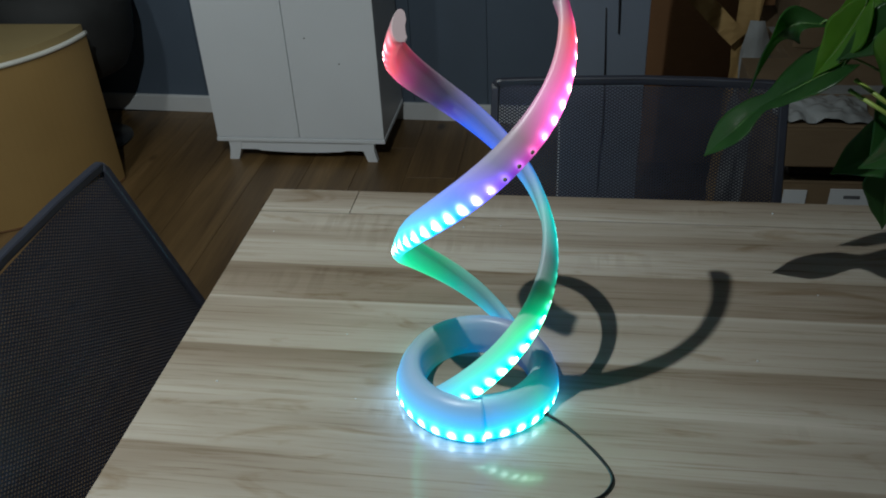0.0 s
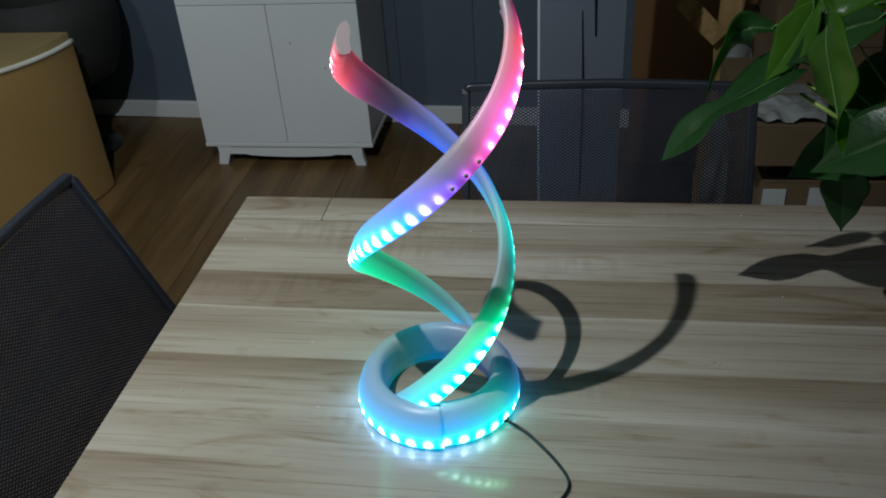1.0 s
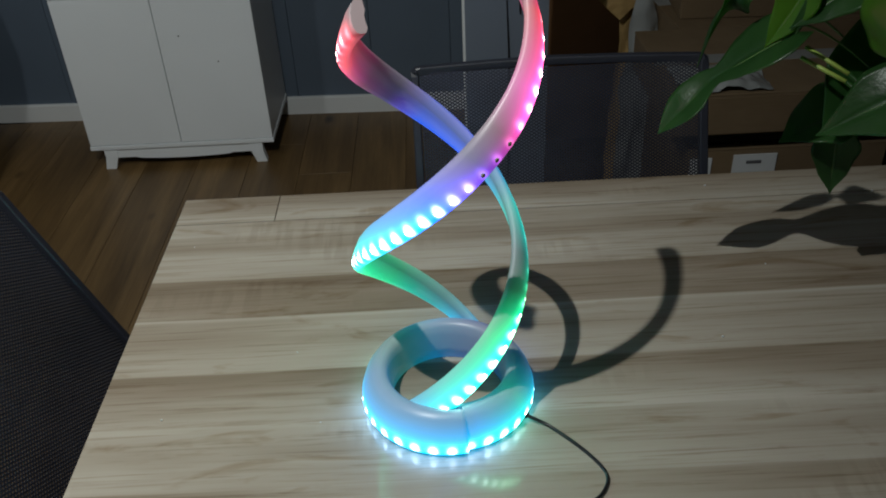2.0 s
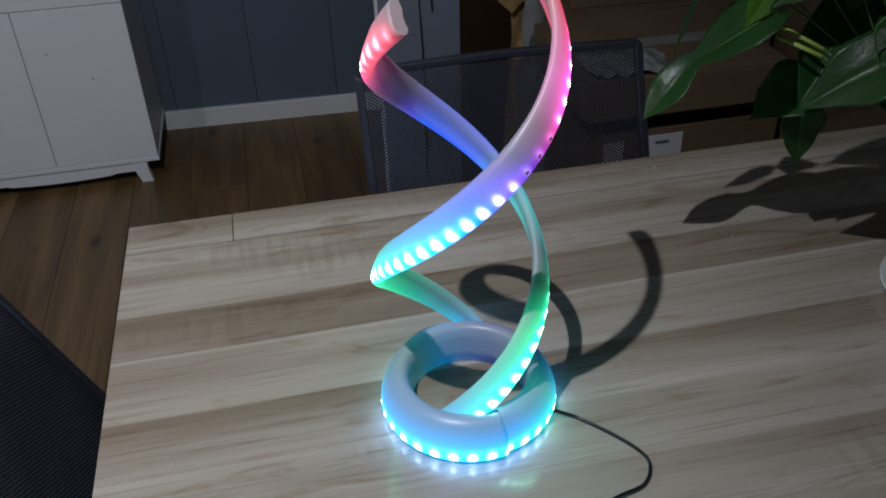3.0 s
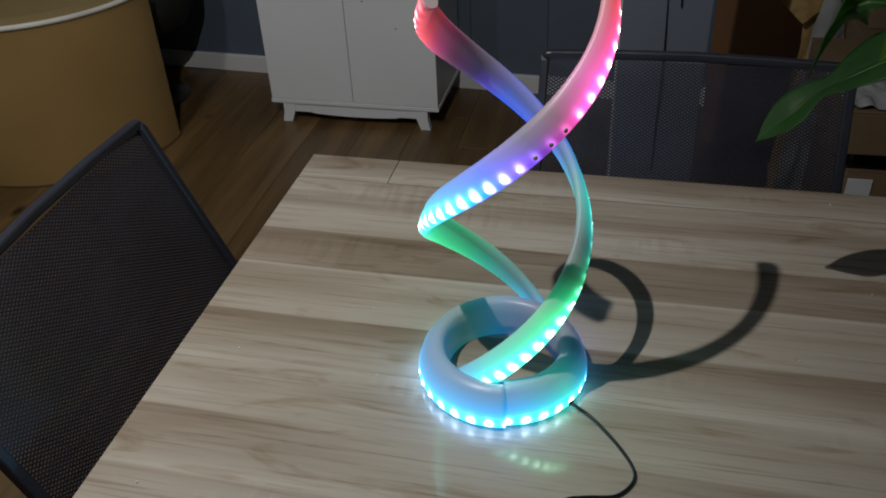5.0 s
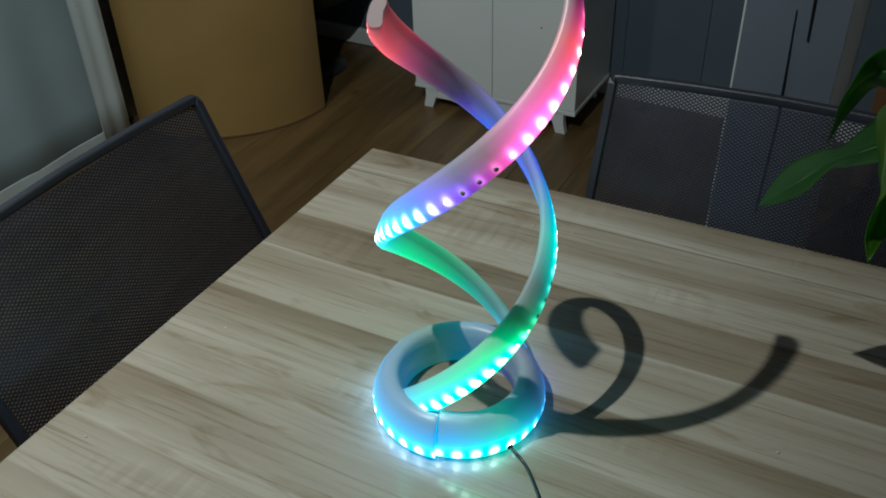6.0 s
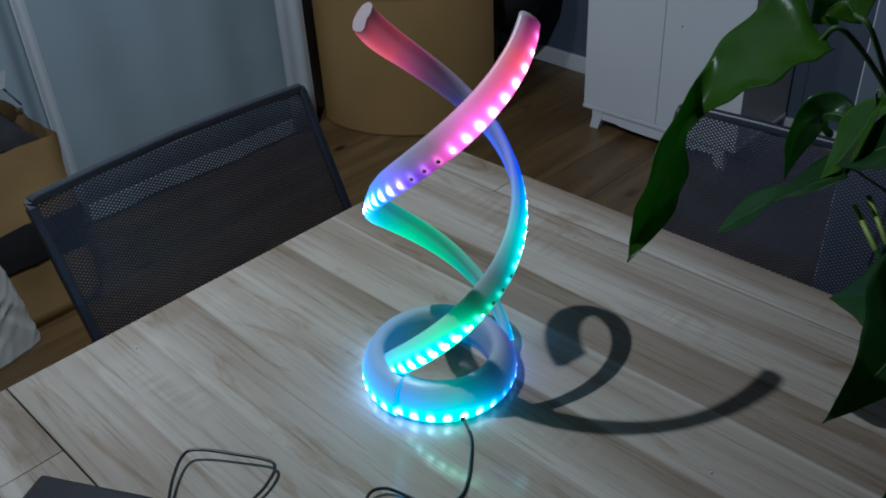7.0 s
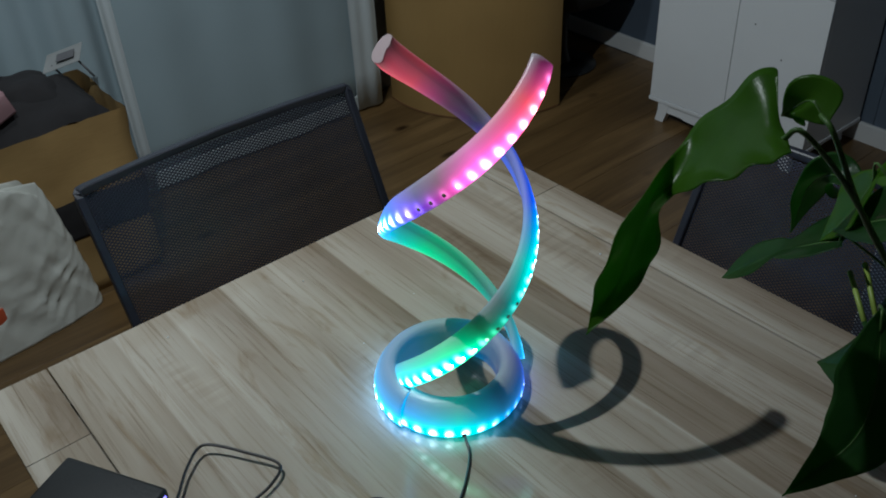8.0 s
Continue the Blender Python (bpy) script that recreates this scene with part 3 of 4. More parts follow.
ob.matrix_basis = pose(-1.72, -0.115, 0.572, 12, 8, 20) @ Matrix.Scale(0.85, 4)
ob = tagged(link("black_box", box(-0.08, 0.08, -0.07, 0.07, 0, 0.10, 0.006), PLASTIC), "small black box on top of the clothes", "box")
ob.matrix_basis = pose(-1.88, -0.14, 0.56, 0, 6, 10)
card = thing("folded_leaflet", "pale printed leaflet with thin dark legs on the clothes", "leaflet", pose(-1.86, 0.145, 0.555, 14, 12, -28))
part("sheet", crumple(box(-0.045, 0.045, -0.055, 0.055, 0.07, 0.0715, 0.0003, seg=2), 0.006, 12, 2), GREYPAPER, card, smooth=False)
part("picture", box(-0.012, 0.026, -0.012, 0.040, 0.078, 0.079), INK, card, "dark printed picture", smooth=False)
for y in (-0.03, 0.04):
    part("leg", tube([(0.02, y, 0.07), (0.03, y + 0.02, 0.0)], 0.003), INK, card)

sack = thing("carrier_bag", "crumpled white plastic carrier bag with red print on the floor", "bag", pose(-1.572, -0.245, 0, 0, 0, 8))
bm = bmesh.new()
NA, NZ, SH = 150, 60, 0.43
rings = []
for j in range(NZ + 1):
    u = j / NZ
    hx, hy = 0.052 - 0.022 * u, 0.205 - 0.075 * u ** 1.6
    ring = []
    for i in range(NA):
        a = 2 * math.pi * i / NA
        ca, sa = math.cos(a), math.sin(a)
        p = Vector((hx * math.copysign(abs(ca) ** 0.6, ca), hy * math.copysign(abs(sa) ** 0.6, sa), SH * u))
        out = Vector((ca * 1.6, sa, 0)).normalized()
        q = Vector((p.x * 4, p.y * 9 + p.z * 6, p.z * 1.4))
        q2 = Vector((p.x * 8 + 3, p.y * 22 - p.z * 13, p.z * 9 + 5))
        near, _ = noise.voronoi(Vector((p.x * 9, p.y * 13 + p.z * 6, p.z * 7)))
        fine, _ = noise.voronoi(Vector((p.x * 20, p.y * 34 - p.z * 14, p.z * 15)))
        fold = abs(noise.noise(q)) * 0.014 + near[0] * 0.005 + fine[0] * 0.004 + abs(math.sin(p.y * 38 - p.z * 22 + noise.noise(q2 * 0.45) * 8.0)) ** 0.6 * 0.011 * (1 - 0.5 * u) * max(0.2, 0.6 + noise.noise(q * 1.3) * 1.6)
        k = min(1.0, 0.25 + u * 3)
        p += out * (0.012 - fold) * k + Vector((0, noise.noise(q * 0.6 + Vector((7, 0, 0))) * 0.02 * u, 0))
        p.z += (noise.noise(Vector((ca * 2, sa * 2, 3))) * 0.05 - 0.02 * sa) * u
        ring.append(bm.verts.new(p))
    rings.append(ring)
for j in range(NZ):
    for i in range(NA):
        bm.faces.new((rings[j][i], rings[j][(i + 1) % NA], rings[j + 1][(i + 1) % NA], rings[j + 1][i]))
bm.faces.new(rings[0][::-1])
# the mouth is bunched together
prev = rings[-1]
for k, (sh, dz) in enumerate(((0.6, 0.016), (0.3, 0.012), (0.22, 0.035))):
    cur = []
    for i, v in enumerate(rings[-1]):
        c = v.co
        wob = noise.noise(Vector((c.x * 30, c.y * 30, k * 2.0)))
        cur.append(bm.verts.new((c.x * sh + wob * 0.008, c.y * sh - 0.02 * (k + 1) + wob * 0.01, c.z + dz + wob * 0.012)))
    for i in range(NA):
        bm.faces.new((prev[i], prev[(i + 1) % NA], cur[(i + 1) % NA], cur[i]))
    prev = cur
part("body", bm, SACK, sack)
part("print", crumple(box(0.040, 0.046, -0.14, -0.06, 0.09, 0.15, 0.002, seg=2), 0.004, 20, 5), RED, sack, "orange-red print")

# ---- boxes and packing behind the far chair ----
def carton(x0, x1, y0, y1, z0, z1, label, m=None, mtl=None, rz=0.0):
    w, d, h = x1 - x0, y1 - y0, z1 - z0
    ob = thing("cardboard_box", label, "box", pose((x0 + x1) / 2, (y0 + y1) / 2, z0, 0, 0, rz), "stacked boxes")
    part("body", crumple(box(-w / 2, w / 2, -d / 2, d / 2, 0, h - 0.004, 0.004), 0.002, 9, x0), mtl or CARD, ob, smooth=False)
    part("flap", box(-w / 2, w / 2, -d / 2, -0.002, h - 0.004, h, 0.001), mtl or CARD, ob, smooth=False)
    part("flap", box(-w / 2, w / 2, 0.002, d / 2, h - 0.004, h, 0.001), mtl or CARD, ob, smooth=False)
    part("tape", box(-w / 2 - 0.001, w / 2 + 0.001, -0.025, 0.025, h, h + 0.001), FILM, ob, smooth=False)
    return ob


low = carton(0.56, 1.02, 1.02, 1.42, 0.0, 0.49, "brown cardboard box with a white address label")
lab = part("label_sheet", box(-0.125, -0.025, -0.2035, -0.2005, 0.385, 0.475), PAPER, low, "white paper label", smooth=False)
part("print_bar", box(-0.095, -0.060, -0.2045, -0.2036, 0.452, 0.460), INK, lab, smooth=False)
lab = part("label_sheet", box(-0.225, -0.175, -0.2035, -0.2005, 0.36, 0.47), PAPER, low, "white paper label", smooth=False)
crate = tagged(link("tray", box(0.57, 1.0, 1.04, 1.4, 0.494, 0.545, 0.008), PLASTIC), "flat black plastic tray between two boxes", "tray")
carton(0.5, 0.99, 0.98, 1.38, 0.548, 0.645, "flat brown cardboard box lying on a black tray")
bm = bmesh.new()
bmesh.ops.create_grid(bm, x_segments=50, y_segments=36, size=1)
for v in bm.verts:
    f = (1 - v.co.x ** 4) * (1 - v.co.y ** 4)
    v.co = Vector((0.615 + v.co.x * 0.10, 1.055 + v.co.y * 0.07, 0.652 + 0.016 * f))
for v in bm.verts:
    p = v.co * 16
    v.co.z += max(-0.002, noise.noise(p) * 0.014 + noise.noise(p * 2.6) * 0.010)
    v.co.z = max(0.65, v.co.z)
tagged(link("packing_film", bm, FILM, False), "wrinkled clear packing film lying on a flat box", "packaging")
carton(0.62, 1.25, 1.46, 1.9, 0.0, 0.62, "large plain cardboard box standing on the floor", rz=4)
carton(0.66, 1.2, 1.5, 1.86, 0.622, 0.93, "cardboard box stacked on a larger one", rz=-3)
carton(1.08, 1.5, 0.7, 1.1, 0.0, 0.42, "closed brown cardboard box beside the stack", rz=6)
carton(1.3, 1.8, 1.2, 1.7, 0.0, 0.8, "tall brown cardboard box in the corner", rz=-5)
board = thing("wooden_board", "dark reddish-brown wooden board leaning against the wall", "board", pose(0.60, 2.05, 0, -6))
part("panel", box(-0.27, 0.30, 0, 0.02, 0.0, 1.3, 0.002), CARD_DARK, board, smooth=False)
def crumpled_band(way, wide, seed, folds=0.010):
    """A creased band of paper or film along a line, with a thickness."""
    pts = spline(way, 9)
    rows = []
    bm = bmesh.new()
    for layer in (0.0, 0.002):
        grid = []
        for i, p in enumerate(pts):
            d = (pts[min(i + 1, len(pts) - 1)] - pts[max(i - 1, 0)]).normalized()
            side = d.cross(Vector((0, 1, 0))).normalized()
            w = float(np.interp(i / (len(pts) - 1), [k / (len(wide) - 1) for k in range(len(wide))], wide))
            row = []
            for j in range(13):
                c = p + side * w * (j / 6 - 1) / 2
                q = Vector((c.x * 14 + seed, c.z * 5, seed * 1.7))
                row.append(bm.verts.new(c + Vector((0, layer - folds * 2.2 * abs(noise.noise(q)) - folds * noise.noise(q * 2.6), 0)) + side * noise.noise(Vector((c.z * 9, seed, j * 0.2))) * w * 0.12))
            grid.append(row)
        rows.append(grid)
    a, b = rows
    n = len(pts) - 1
    for g in rows:
        for i in range(n):
            for j in range(12):
                bm.faces.new((g[i][j], g[i][j + 1], g[i + 1][j + 1], g[i + 1][j]))
    for i in range(n):
        for j in (0, 12):
            bm.faces.new((a[i][j], a[i + 1][j], b[i + 1][j], b[i][j]))
    for j in range(12):
        for i in (0, n):
            bm.faces.new((a[i][j], a[i][j + 1], b[i][j + 1], b[i][j]))
    return bm


pap = thing("packing_paper", "creased brown packing paper standing behind the boxes", "packaging", pose(0, 0, 0))
part("sheet", crumpled_band([(0.26, 1.66, 0.98), (0.33, 1.65, 0.82), (0.43, 1.64, 0.71), (0.535, 1.64, 0.605)], (0.05, 0.055, 0.06, 0.05), 3), KRAFT, pap, smooth=False)
part("sheet", crumpled_band([(0.60, 1.70, 1.0), (0.585, 1.69, 0.80), (0.560, 1.68, 0.62), (0.575, 1.68, 0.35), (0.57, 1.68, 0.0)], (0.10, 0.085, 0.06, 0.11, 0.13), 5), KRAFT, pap, smooth=False)
film = tagged(link("plastic_wrap", crumpled_band([(0.572, 1.615, 0.665), (0.578, 1.61, 0.58), (0.583, 1.60, 0.48), (0.58, 1.60, 0.25), (0.58, 1.60, 0.0)], (0.035, 0.075, 0.10, 0.11, 0.12), 8, 0.014), FILM, False), "bunched translucent plastic wrap standing by the boxes", "packaging")

slim = thing("grey_panel", "tall slim grey-blue panel with white edges behind the chair", "panel", pose(0.15, 1.112, 0, 0, 0, 14))
part("face", box(-0.096, 0.096, -0.004, 0, 0.0, 1.25), GREYBOARD, slim, smooth=False)
part("core", box(-0.098, 0.098, 0.0005, 0.014, 0.0, 1.252), TRIM, slim, "white edge", smooth=False)
for x, z0, z1, s in ((0.0, 0.40, 0.86, 0.004), (0.028, 0.80, 1.15, -0.004)):
    part("black_streak", sweep(spline([(x, -0.0065, z0), (x + s, -0.0065, (z0 + z1) / 2), (x - s, -0.0065, z1)], 5), lambda u: [(q * (0.25 + 0.75 * math.sin(3.14 * min(1, u + 0.12))) , w) for q, w in circle(0.0028, 6)]), RUBBER, slim)
bat = tagged(link("white_batten", box(0.222, 0.264, 1.5, 1.52, 0.0, 1.4, 0.002), TRIM), "upright white batten behind the grey panel", "batten")

# ---- spiral lamp ----
AX, AY, DX, DY = -0.027, 0.018, 0.017, 0.010
R0, R1, Z0, H1, H2 = 0.081, 0.0024, 0.768, 0.452, -0.018
T0, TURN, OFF = math.radians(-117.7), math.radians(333.3), math.radians(174.3)
lamp = thing("spiral_lamp", "double-spiral lamp of milky tubes with lit colour leds", "lamp", pose(0, 0, 0))


def strand(u, k):
    a = T0 + TURN * u + OFF * k
    r = R0 + R1 * u
    return Vector((AX + DX * u + r * math.cos(a), AY + DY * u + r * math.sin(a), Z0 + H1 * u + H2 * u * u)), Vector((math.cos(a), math.sin(a), 0))


def strand_frame(u, k):
    p, out = strand(u, k)
    t = (strand(u + 0.002, k)[0] - strand(u - 0.002, k)[0]).normalized()
    out = (out - t * out.dot(t)).normalized()
    up = t.cross(out)
    if up.z < 0:
        up = -up
    return p, out, up, t


TUBE = [(0.0065, -0.0155), (0.0095, -0.013), (0.0105, -0.008), (0.0098, -0.003), (0.007, 0.004), (0.002, 0.012), (-0.003, 0.0155), (-0.0065, 0.0155),
        (-0.0085, 0.012), (-0.0072, 0.004), (-0.004, -0.001), (-0.0025, -0.007), (-0.002, -0.012), (0.001, -0.0155)]
PITCH = 1 / 60
led_mesh = None


def put_led(p, out, up, t, parent, state):
    """One chip behind the skin of the tube, facing outwards; state: brightness and colour."""
    global led_mesh
    if led_mesh is None:
        bm = lathe([(0.0024, -0.0020), (0.0026, 0.0), (0.0019, 0.0005), (0.0008, 0.0007)], 12)
        led_mesh = bpy.data.meshes.new("led")
        bm.to_mesh(led_mesh)
        bm.free()
        led_mesh.materials.append(LED)
    ob = new("led", led_mesh)
    ob.parent = parent
    m = Matrix((t, up, out)).transposed().to_4x4()
    m.translation = p
    ob.matrix_basis = m
    ob.color = (*state[1:], max(0.0, state[0] - 0.2))


def strip_tube(points, sides, ring, chip):
    """A tube of one profile with a chip at that corner of it; UV in metres along and across from the chips. Returns it and its length."""
    k = len(ring)
    turn = [ring[(chip - k // 2 + i) % k] for i in range(k)]
    across = [0.0]
    for i in range(k):
        a, b = turn[i], turn[(i + 1) % k]
        across.append(across[-1] + math.hypot(a[0] - b[0], a[1] - b[1]))
    mid = across[k // 2]
    bm = bmesh.new()
    uv = bm.loops.layers.uv.new("strip")
    rows, along = [], [0.0]
    for p, q in zip(points, points[1:]):
        along.append(along[-1] + (q - p).length)
    for p, (a, b) in zip(points, sides):
        rows.append([bm.verts.new(p + a * u + b * v) for u, v in turn])
    for i in range(len(rows) - 1):
        for j in range(k):
            f = bm.faces.new((rows[i][j], rows[i][(j + 1) % k], rows[i + 1][(j + 1) % k], rows[i + 1][j]))
            for loop, (ii, jj) in zip(f.loops, ((i, j), (i, j + 1), (i + 1, j + 1), (i + 1, j))):
                loop[uv].uv = (along[ii], across[jj] - mid)
    for row, s in ((rows[0][::-1], 0.0), (rows[-1], along[-1])):
        f = bm.faces.new(row)
        for loop in f.loops:
            loop[uv].uv = (s, 0.016)
    return bm, along[-1]


def flat_ends(ob):
    """The cut ends stay flat and sharp."""
    for p in list(ob.data.polygons)[-2:]:
        p.use_smooth = False


for k, run in ((0, RUN_FRONT), (1, RUN_BACK)):
    fr = [strand_frame(i / 120, k) for i in range(121)]
    bm, length = strip_tube([f[0] for f in fr], [(f[1], f[2]) for f in fr], TUBE, 2)
    arm = part("spiral_arm", bm, strip_glow("milky_silicone_tube", length, PITCH, run), lamp, "milky silicone tube")
    flat_ends(arm)
    for i in range(1, int(length / PITCH)):
        u = i * PITCH / length
        p, out, up, t = strand_frame(u, k)
        put_led(p + out * 0.0102 - up * 0.0082, out, up, t, arm, stop_at(run, u))

# the tube of the foot goes once round and ends outside its own beginning
BX, BY, RR = -0.020, -0.001, 0.080
A0, A1 = math.radians(-90), math.radians(281)
FOOT = [(0.0090, 0.0), (0.0145, 0.003), (0.0168, 0.009), (0.0162, 0.019), (0.0125, 0.031), (0.0055, 0.042), (-0.0020, 0.0475), (-0.0095, 0.0475), (-0.0135, 0.043), (-0.0150, 0.032), (-0.0160, 0.015), (-0.0165, 0.0)]


def foot_at(a):
    tuck = 0.005 * max(0.0, 1 - (a - A0) / math.radians(95)) ** 1.5
    out = Vector((math.cos(a), math.sin(a), 0))
    return out * (RR - tuck), out


turns = [foot_at(A0 + (A1 - A0) * i / 120) for i in range(121)]
bm, length = strip_tube([p for p, _ in turns], [(out, Vector((0, 0, 1))) for _, out in turns], FOOT, 2)
ring = part("base_ring", bm, strip_glow("milky_silicone_ring", length, PITCH, RUN_RING), lamp, "milky silicone ring with overlapping ends")
flat_ends(ring)
ring.location = (BX, BY, TZ + 0.001)
for i in range(1, int(length / PITCH)):
    a = A0 + (A1 - A0) * i * PITCH / length
    p, out = foot_at(a)
    put_led(p + out * 0.0164 + Vector((0, 0, 0.0095)), out, Vector((0, 0, 1)), Vector((-math.sin(a), math.cos(a), 0)), ring, stop_at(RUN_RING, i * PITCH / length))

# ---- power bank and cable ----
bank = thing("power_bank", "flat black power bank with a small blue light", "power bank", pose(-0.143, -0.4225, TZ + 0.0005, 0, 0, 28.5))
part("case", box(-0.072, 0.072, -0.036, 0.036, 0, 0.019, 0.005, seg=3), PLASTIC, bank)
part("end_panel", box(0.0722, 0.0734, -0.03, 0.03, 0.003, 0.016, 0.0004), RUBBER, bank, "glossy end panel", smooth=False)
bm_mat, nt, b = mat("blue_indicator", 0.3)
b.inputs["Emission Color"].default_value, b.inputs["Emission Strength"].default_value = (0.15, 0.12, 1, 1), 4.0
for y in (-0.008, 0.012, 0.024):
    part("indicator", box(0.0735, 0.0745, y - 0.004, y + 0.004, 0.012, 0.015), bm_mat, bank, "blue indicator", smooth=False)
lead = thing("power_cable", "thin black cable looping over the table to the lamp", "cable", pose(0, 0, 0))
cz = TZ + 0.0026
path = [(0.060, -0.046, cz + 0.006), (0.070, -0.051, cz + 0.004), (0.089, -0.062, cz), (0.118, -0.096, cz), (0.135, -0.125, cz), (0.134, -0.144, cz), (0.119, -0.162, cz), (0.093, -0.170, cz + 0.002), (0.072, -0.180, cz + 0.006),
        (0.064, -0.196, cz + 0.006), (0.077, -0.220, cz + 0.003), (0.100, -0.262, cz), (0.085, -0.318, cz), (0.035, -0.345, cz), (-0.005, -0.330, cz), (-0.022, -0.300, cz + 0.003), (-0.030, -0.262, cz + 0.006), (-0.048, -0.240, cz + 0.008),
        (-0.09, -0.262, cz + 0.010), (-0.126, -0.287, cz + 0.012), (-0.131, -0.303, cz + 0.012), (-0.112, -0.328, cz + 0.010), (-0.085, -0.352, cz + 0.008), (-0.066, -0.376, cz + 0.008)]
part("wire", tube(spline(path, 8), 0.0019, 8), RUBBER, lead)
part("wire", tube(spline([(-0.058, -0.378, cz + 0.006), (-0.030, -0.370, cz + 0.003), (0.005, -0.382, cz), (0.030, -0.410, cz), (0.020, -0.440, cz)], 8), 0.0019, 8), RUBBER, lead)
p0 = pose(-0.066, -0.381, cz + 0.008, 0, 0, 28.5)
ob = part("usb_plug", box(-0.012, 0.016, -0.007, 0.007, -0.004, 0.004, 0.002), PLASTIC, lead)
ob.matrix_basis = p0
ob = part("lamp_plug", box(-0.006, 0.004, -0.003, 0.003, -0.0025, 0.0025, 0.001), PLASTIC, lead)
ob.matrix_basis = pose(0.062, -0.047, cz + 0.006, 0, 0, -40)

# ---- potted plant ----
def leaf_blade(way, width, face=(0, 0, 1), fold=0.25, wave=0.06, heart=0.3, form=None):
    """A blade along the points of way: rounded at its root, drawn out to a sharp tip, folded along the rib. form: half widths along it, as (share of length, share of width)."""
    pts = spline(way, 10)
    n = len(pts) - 1
    dist = [0.0]
    for p, q in zip(pts, pts[1:]):
        dist.append(dist[-1] + (q - p).length)
    L = dist[-1]
    bm = bmesh.new()
    nv, grid, norms = 7, [], []
    for i, p in enumerate(pts):
        u = dist[i] / L
        d = (pts[min(i + 1, n)] - pts[max(i - 1, 0)]).normalized()
        nrm = Vector(face)
        nrm = (nrm - d * nrm.dot(d)).normalized()
        side = d.cross(nrm)
        w = math.sin(math.pi / 2 * min(1, u / heart)) ** 0.7 if u < heart else math.cos(math.pi / 2 * ((u - heart) / (1 - heart))) ** 1.15
        if form:
            w = float(np.interp(u, [f[0] for f in form], [f[1] for f in form]))
        w = max(0.0005, width / 2 * w)
        row = []
        for j in range(-nv, nv + 1):
            s = j / nv
            a = abs(s)
            lift = fold * w * a + wave * w * math.sin(u * 12 + s * 2.2 + L * 70) * a * a - 0.05 * w * (1 - min(1, a * 6))
            vein = 0.012 * w * math.sin((u * 26 - a * 5) * 2) * a * (1 - a)
            row.append(p + side * (w * s * (1 + 0.05 * math.sin(u * 17 + s * 3 + L * 50))) + nrm * (lift + vein) - d * (0.09 * L * max(0, 1 - u * 2.2) ** 5 * a))
        grid.append(row)
        norms.append(nrm)
    return blade_shell(bm, grid, norms), [p + nr * 0.0005 - nr * 0.02 * width for p, nr in zip(pts, norms)][:-4:2]


def blade_shell(bm, grid, norms):
    """Two skins a hair apart and the rim between them."""
    n, m = len(grid) - 1, len(grid[0]) - 1
    sheets = []
    for layer in (0.0004, -0.0004):
        vs = [[bm.verts.new(p + nr * layer) for p in row] for row, nr in zip(grid, norms)]
        for i in range(n):
            for j in range(m):
                bm.faces.new((vs[i][j], vs[i][j + 1], vs[i + 1][j + 1], vs[i + 1][j]))
        sheets.append(vs)
    rim = lambda g: [g[i][0] for i in range(n + 1)] + [g[n][j] for j in range(1, m + 1)] + [g[i][m] for i in range(n - 1, -1, -1)] + [g[0][j] for j in range(m - 1, 0, -1)]
    ra, rb = rim(sheets[0]), rim(sheets[1])
    for i in range(len(ra)):
        j = (i + 1) % len(ra)
        bm.faces.new((ra[i], ra[j], rb[j], rb[i]))
    return bm


def lobed_blade(left, rib, right, dip=0.05):
    """A blade spanned from one margin over the rib to the other."""
    a, r, b = spline(left, 10), spline(rib, 10), spline(right, 10)
    bm, grid, norms = bmesh.new(), [], []
    for i in range(len(r)):
        row = []
        across = b[i] - a[i]
        along = r[min(i + 1, len(r) - 1)] - r[max(i - 1, 0)]
        nr = across.cross(along).normalized()
        for k in range(17):
            s = k / 8 - 1
            p = r[i].lerp(b[i] if s > 0 else a[i], abs(s))
            w = across.length / 2
            p = p + nr * (dip * w * math.sin(math.pi * abs(s)) + 0.05 * w * math.sin(i * 0.55 + s * 4) * abs(s))
            row.append(p)
        grid.append(row)
        norms.append(nr)
    return blade_shell(bm, grid, norms), [p + nr * 0.0006 for p, nr in zip(r, norms)][:-3:2]


PX, PY = 0.635, 0.01
plant = thing("potted_plant", "leafy green houseplant in a white pot on the table", "plant", pose(0, 0, 0))
pot = part("pot", lathe([(0.062, 0.0), (0.07, 0.004), (0.088, 0.10), (0.093, 0.135), (0.088, 0.137), (0.083, 0.12), (0.04, 0.118)], 40), CERAMIC, plant, "white glazed pot")
pot.location = (PX, PY, TZ + 0.014)
sauc = part("saucer", lathe([(0.07, 0.0), (0.10, 0.004), (0.112, 0.018), (0.109, 0.019), (0.097, 0.008), (0.0, 0.007)][:5] + [(0.02, 0.007)], 40), CERAMIC, plant, "white glazed saucer")
sauc.location = (PX, PY, TZ + 0.001)
soil = part("soil", lathe([(0.083, 0.10), (0.083, 0.122), (0.02, 0.126)], 30), SOIL, plant, "dark potting soil")
soil.location = (PX, PY, TZ + 0.014)
HEART = (PX, PY, TZ + 0.135)
WAIST = [(0, 0.3), (0.06, 0.75), (0.15, 0.96), (0.25, 1.0), (0.36, 0.72), (0.45, 0.40), (0.51, 0.30), (0.6, 0.48), (0.7, 0.58), (0.8, 0.52), (0.9, 0.30), (1, 0)]
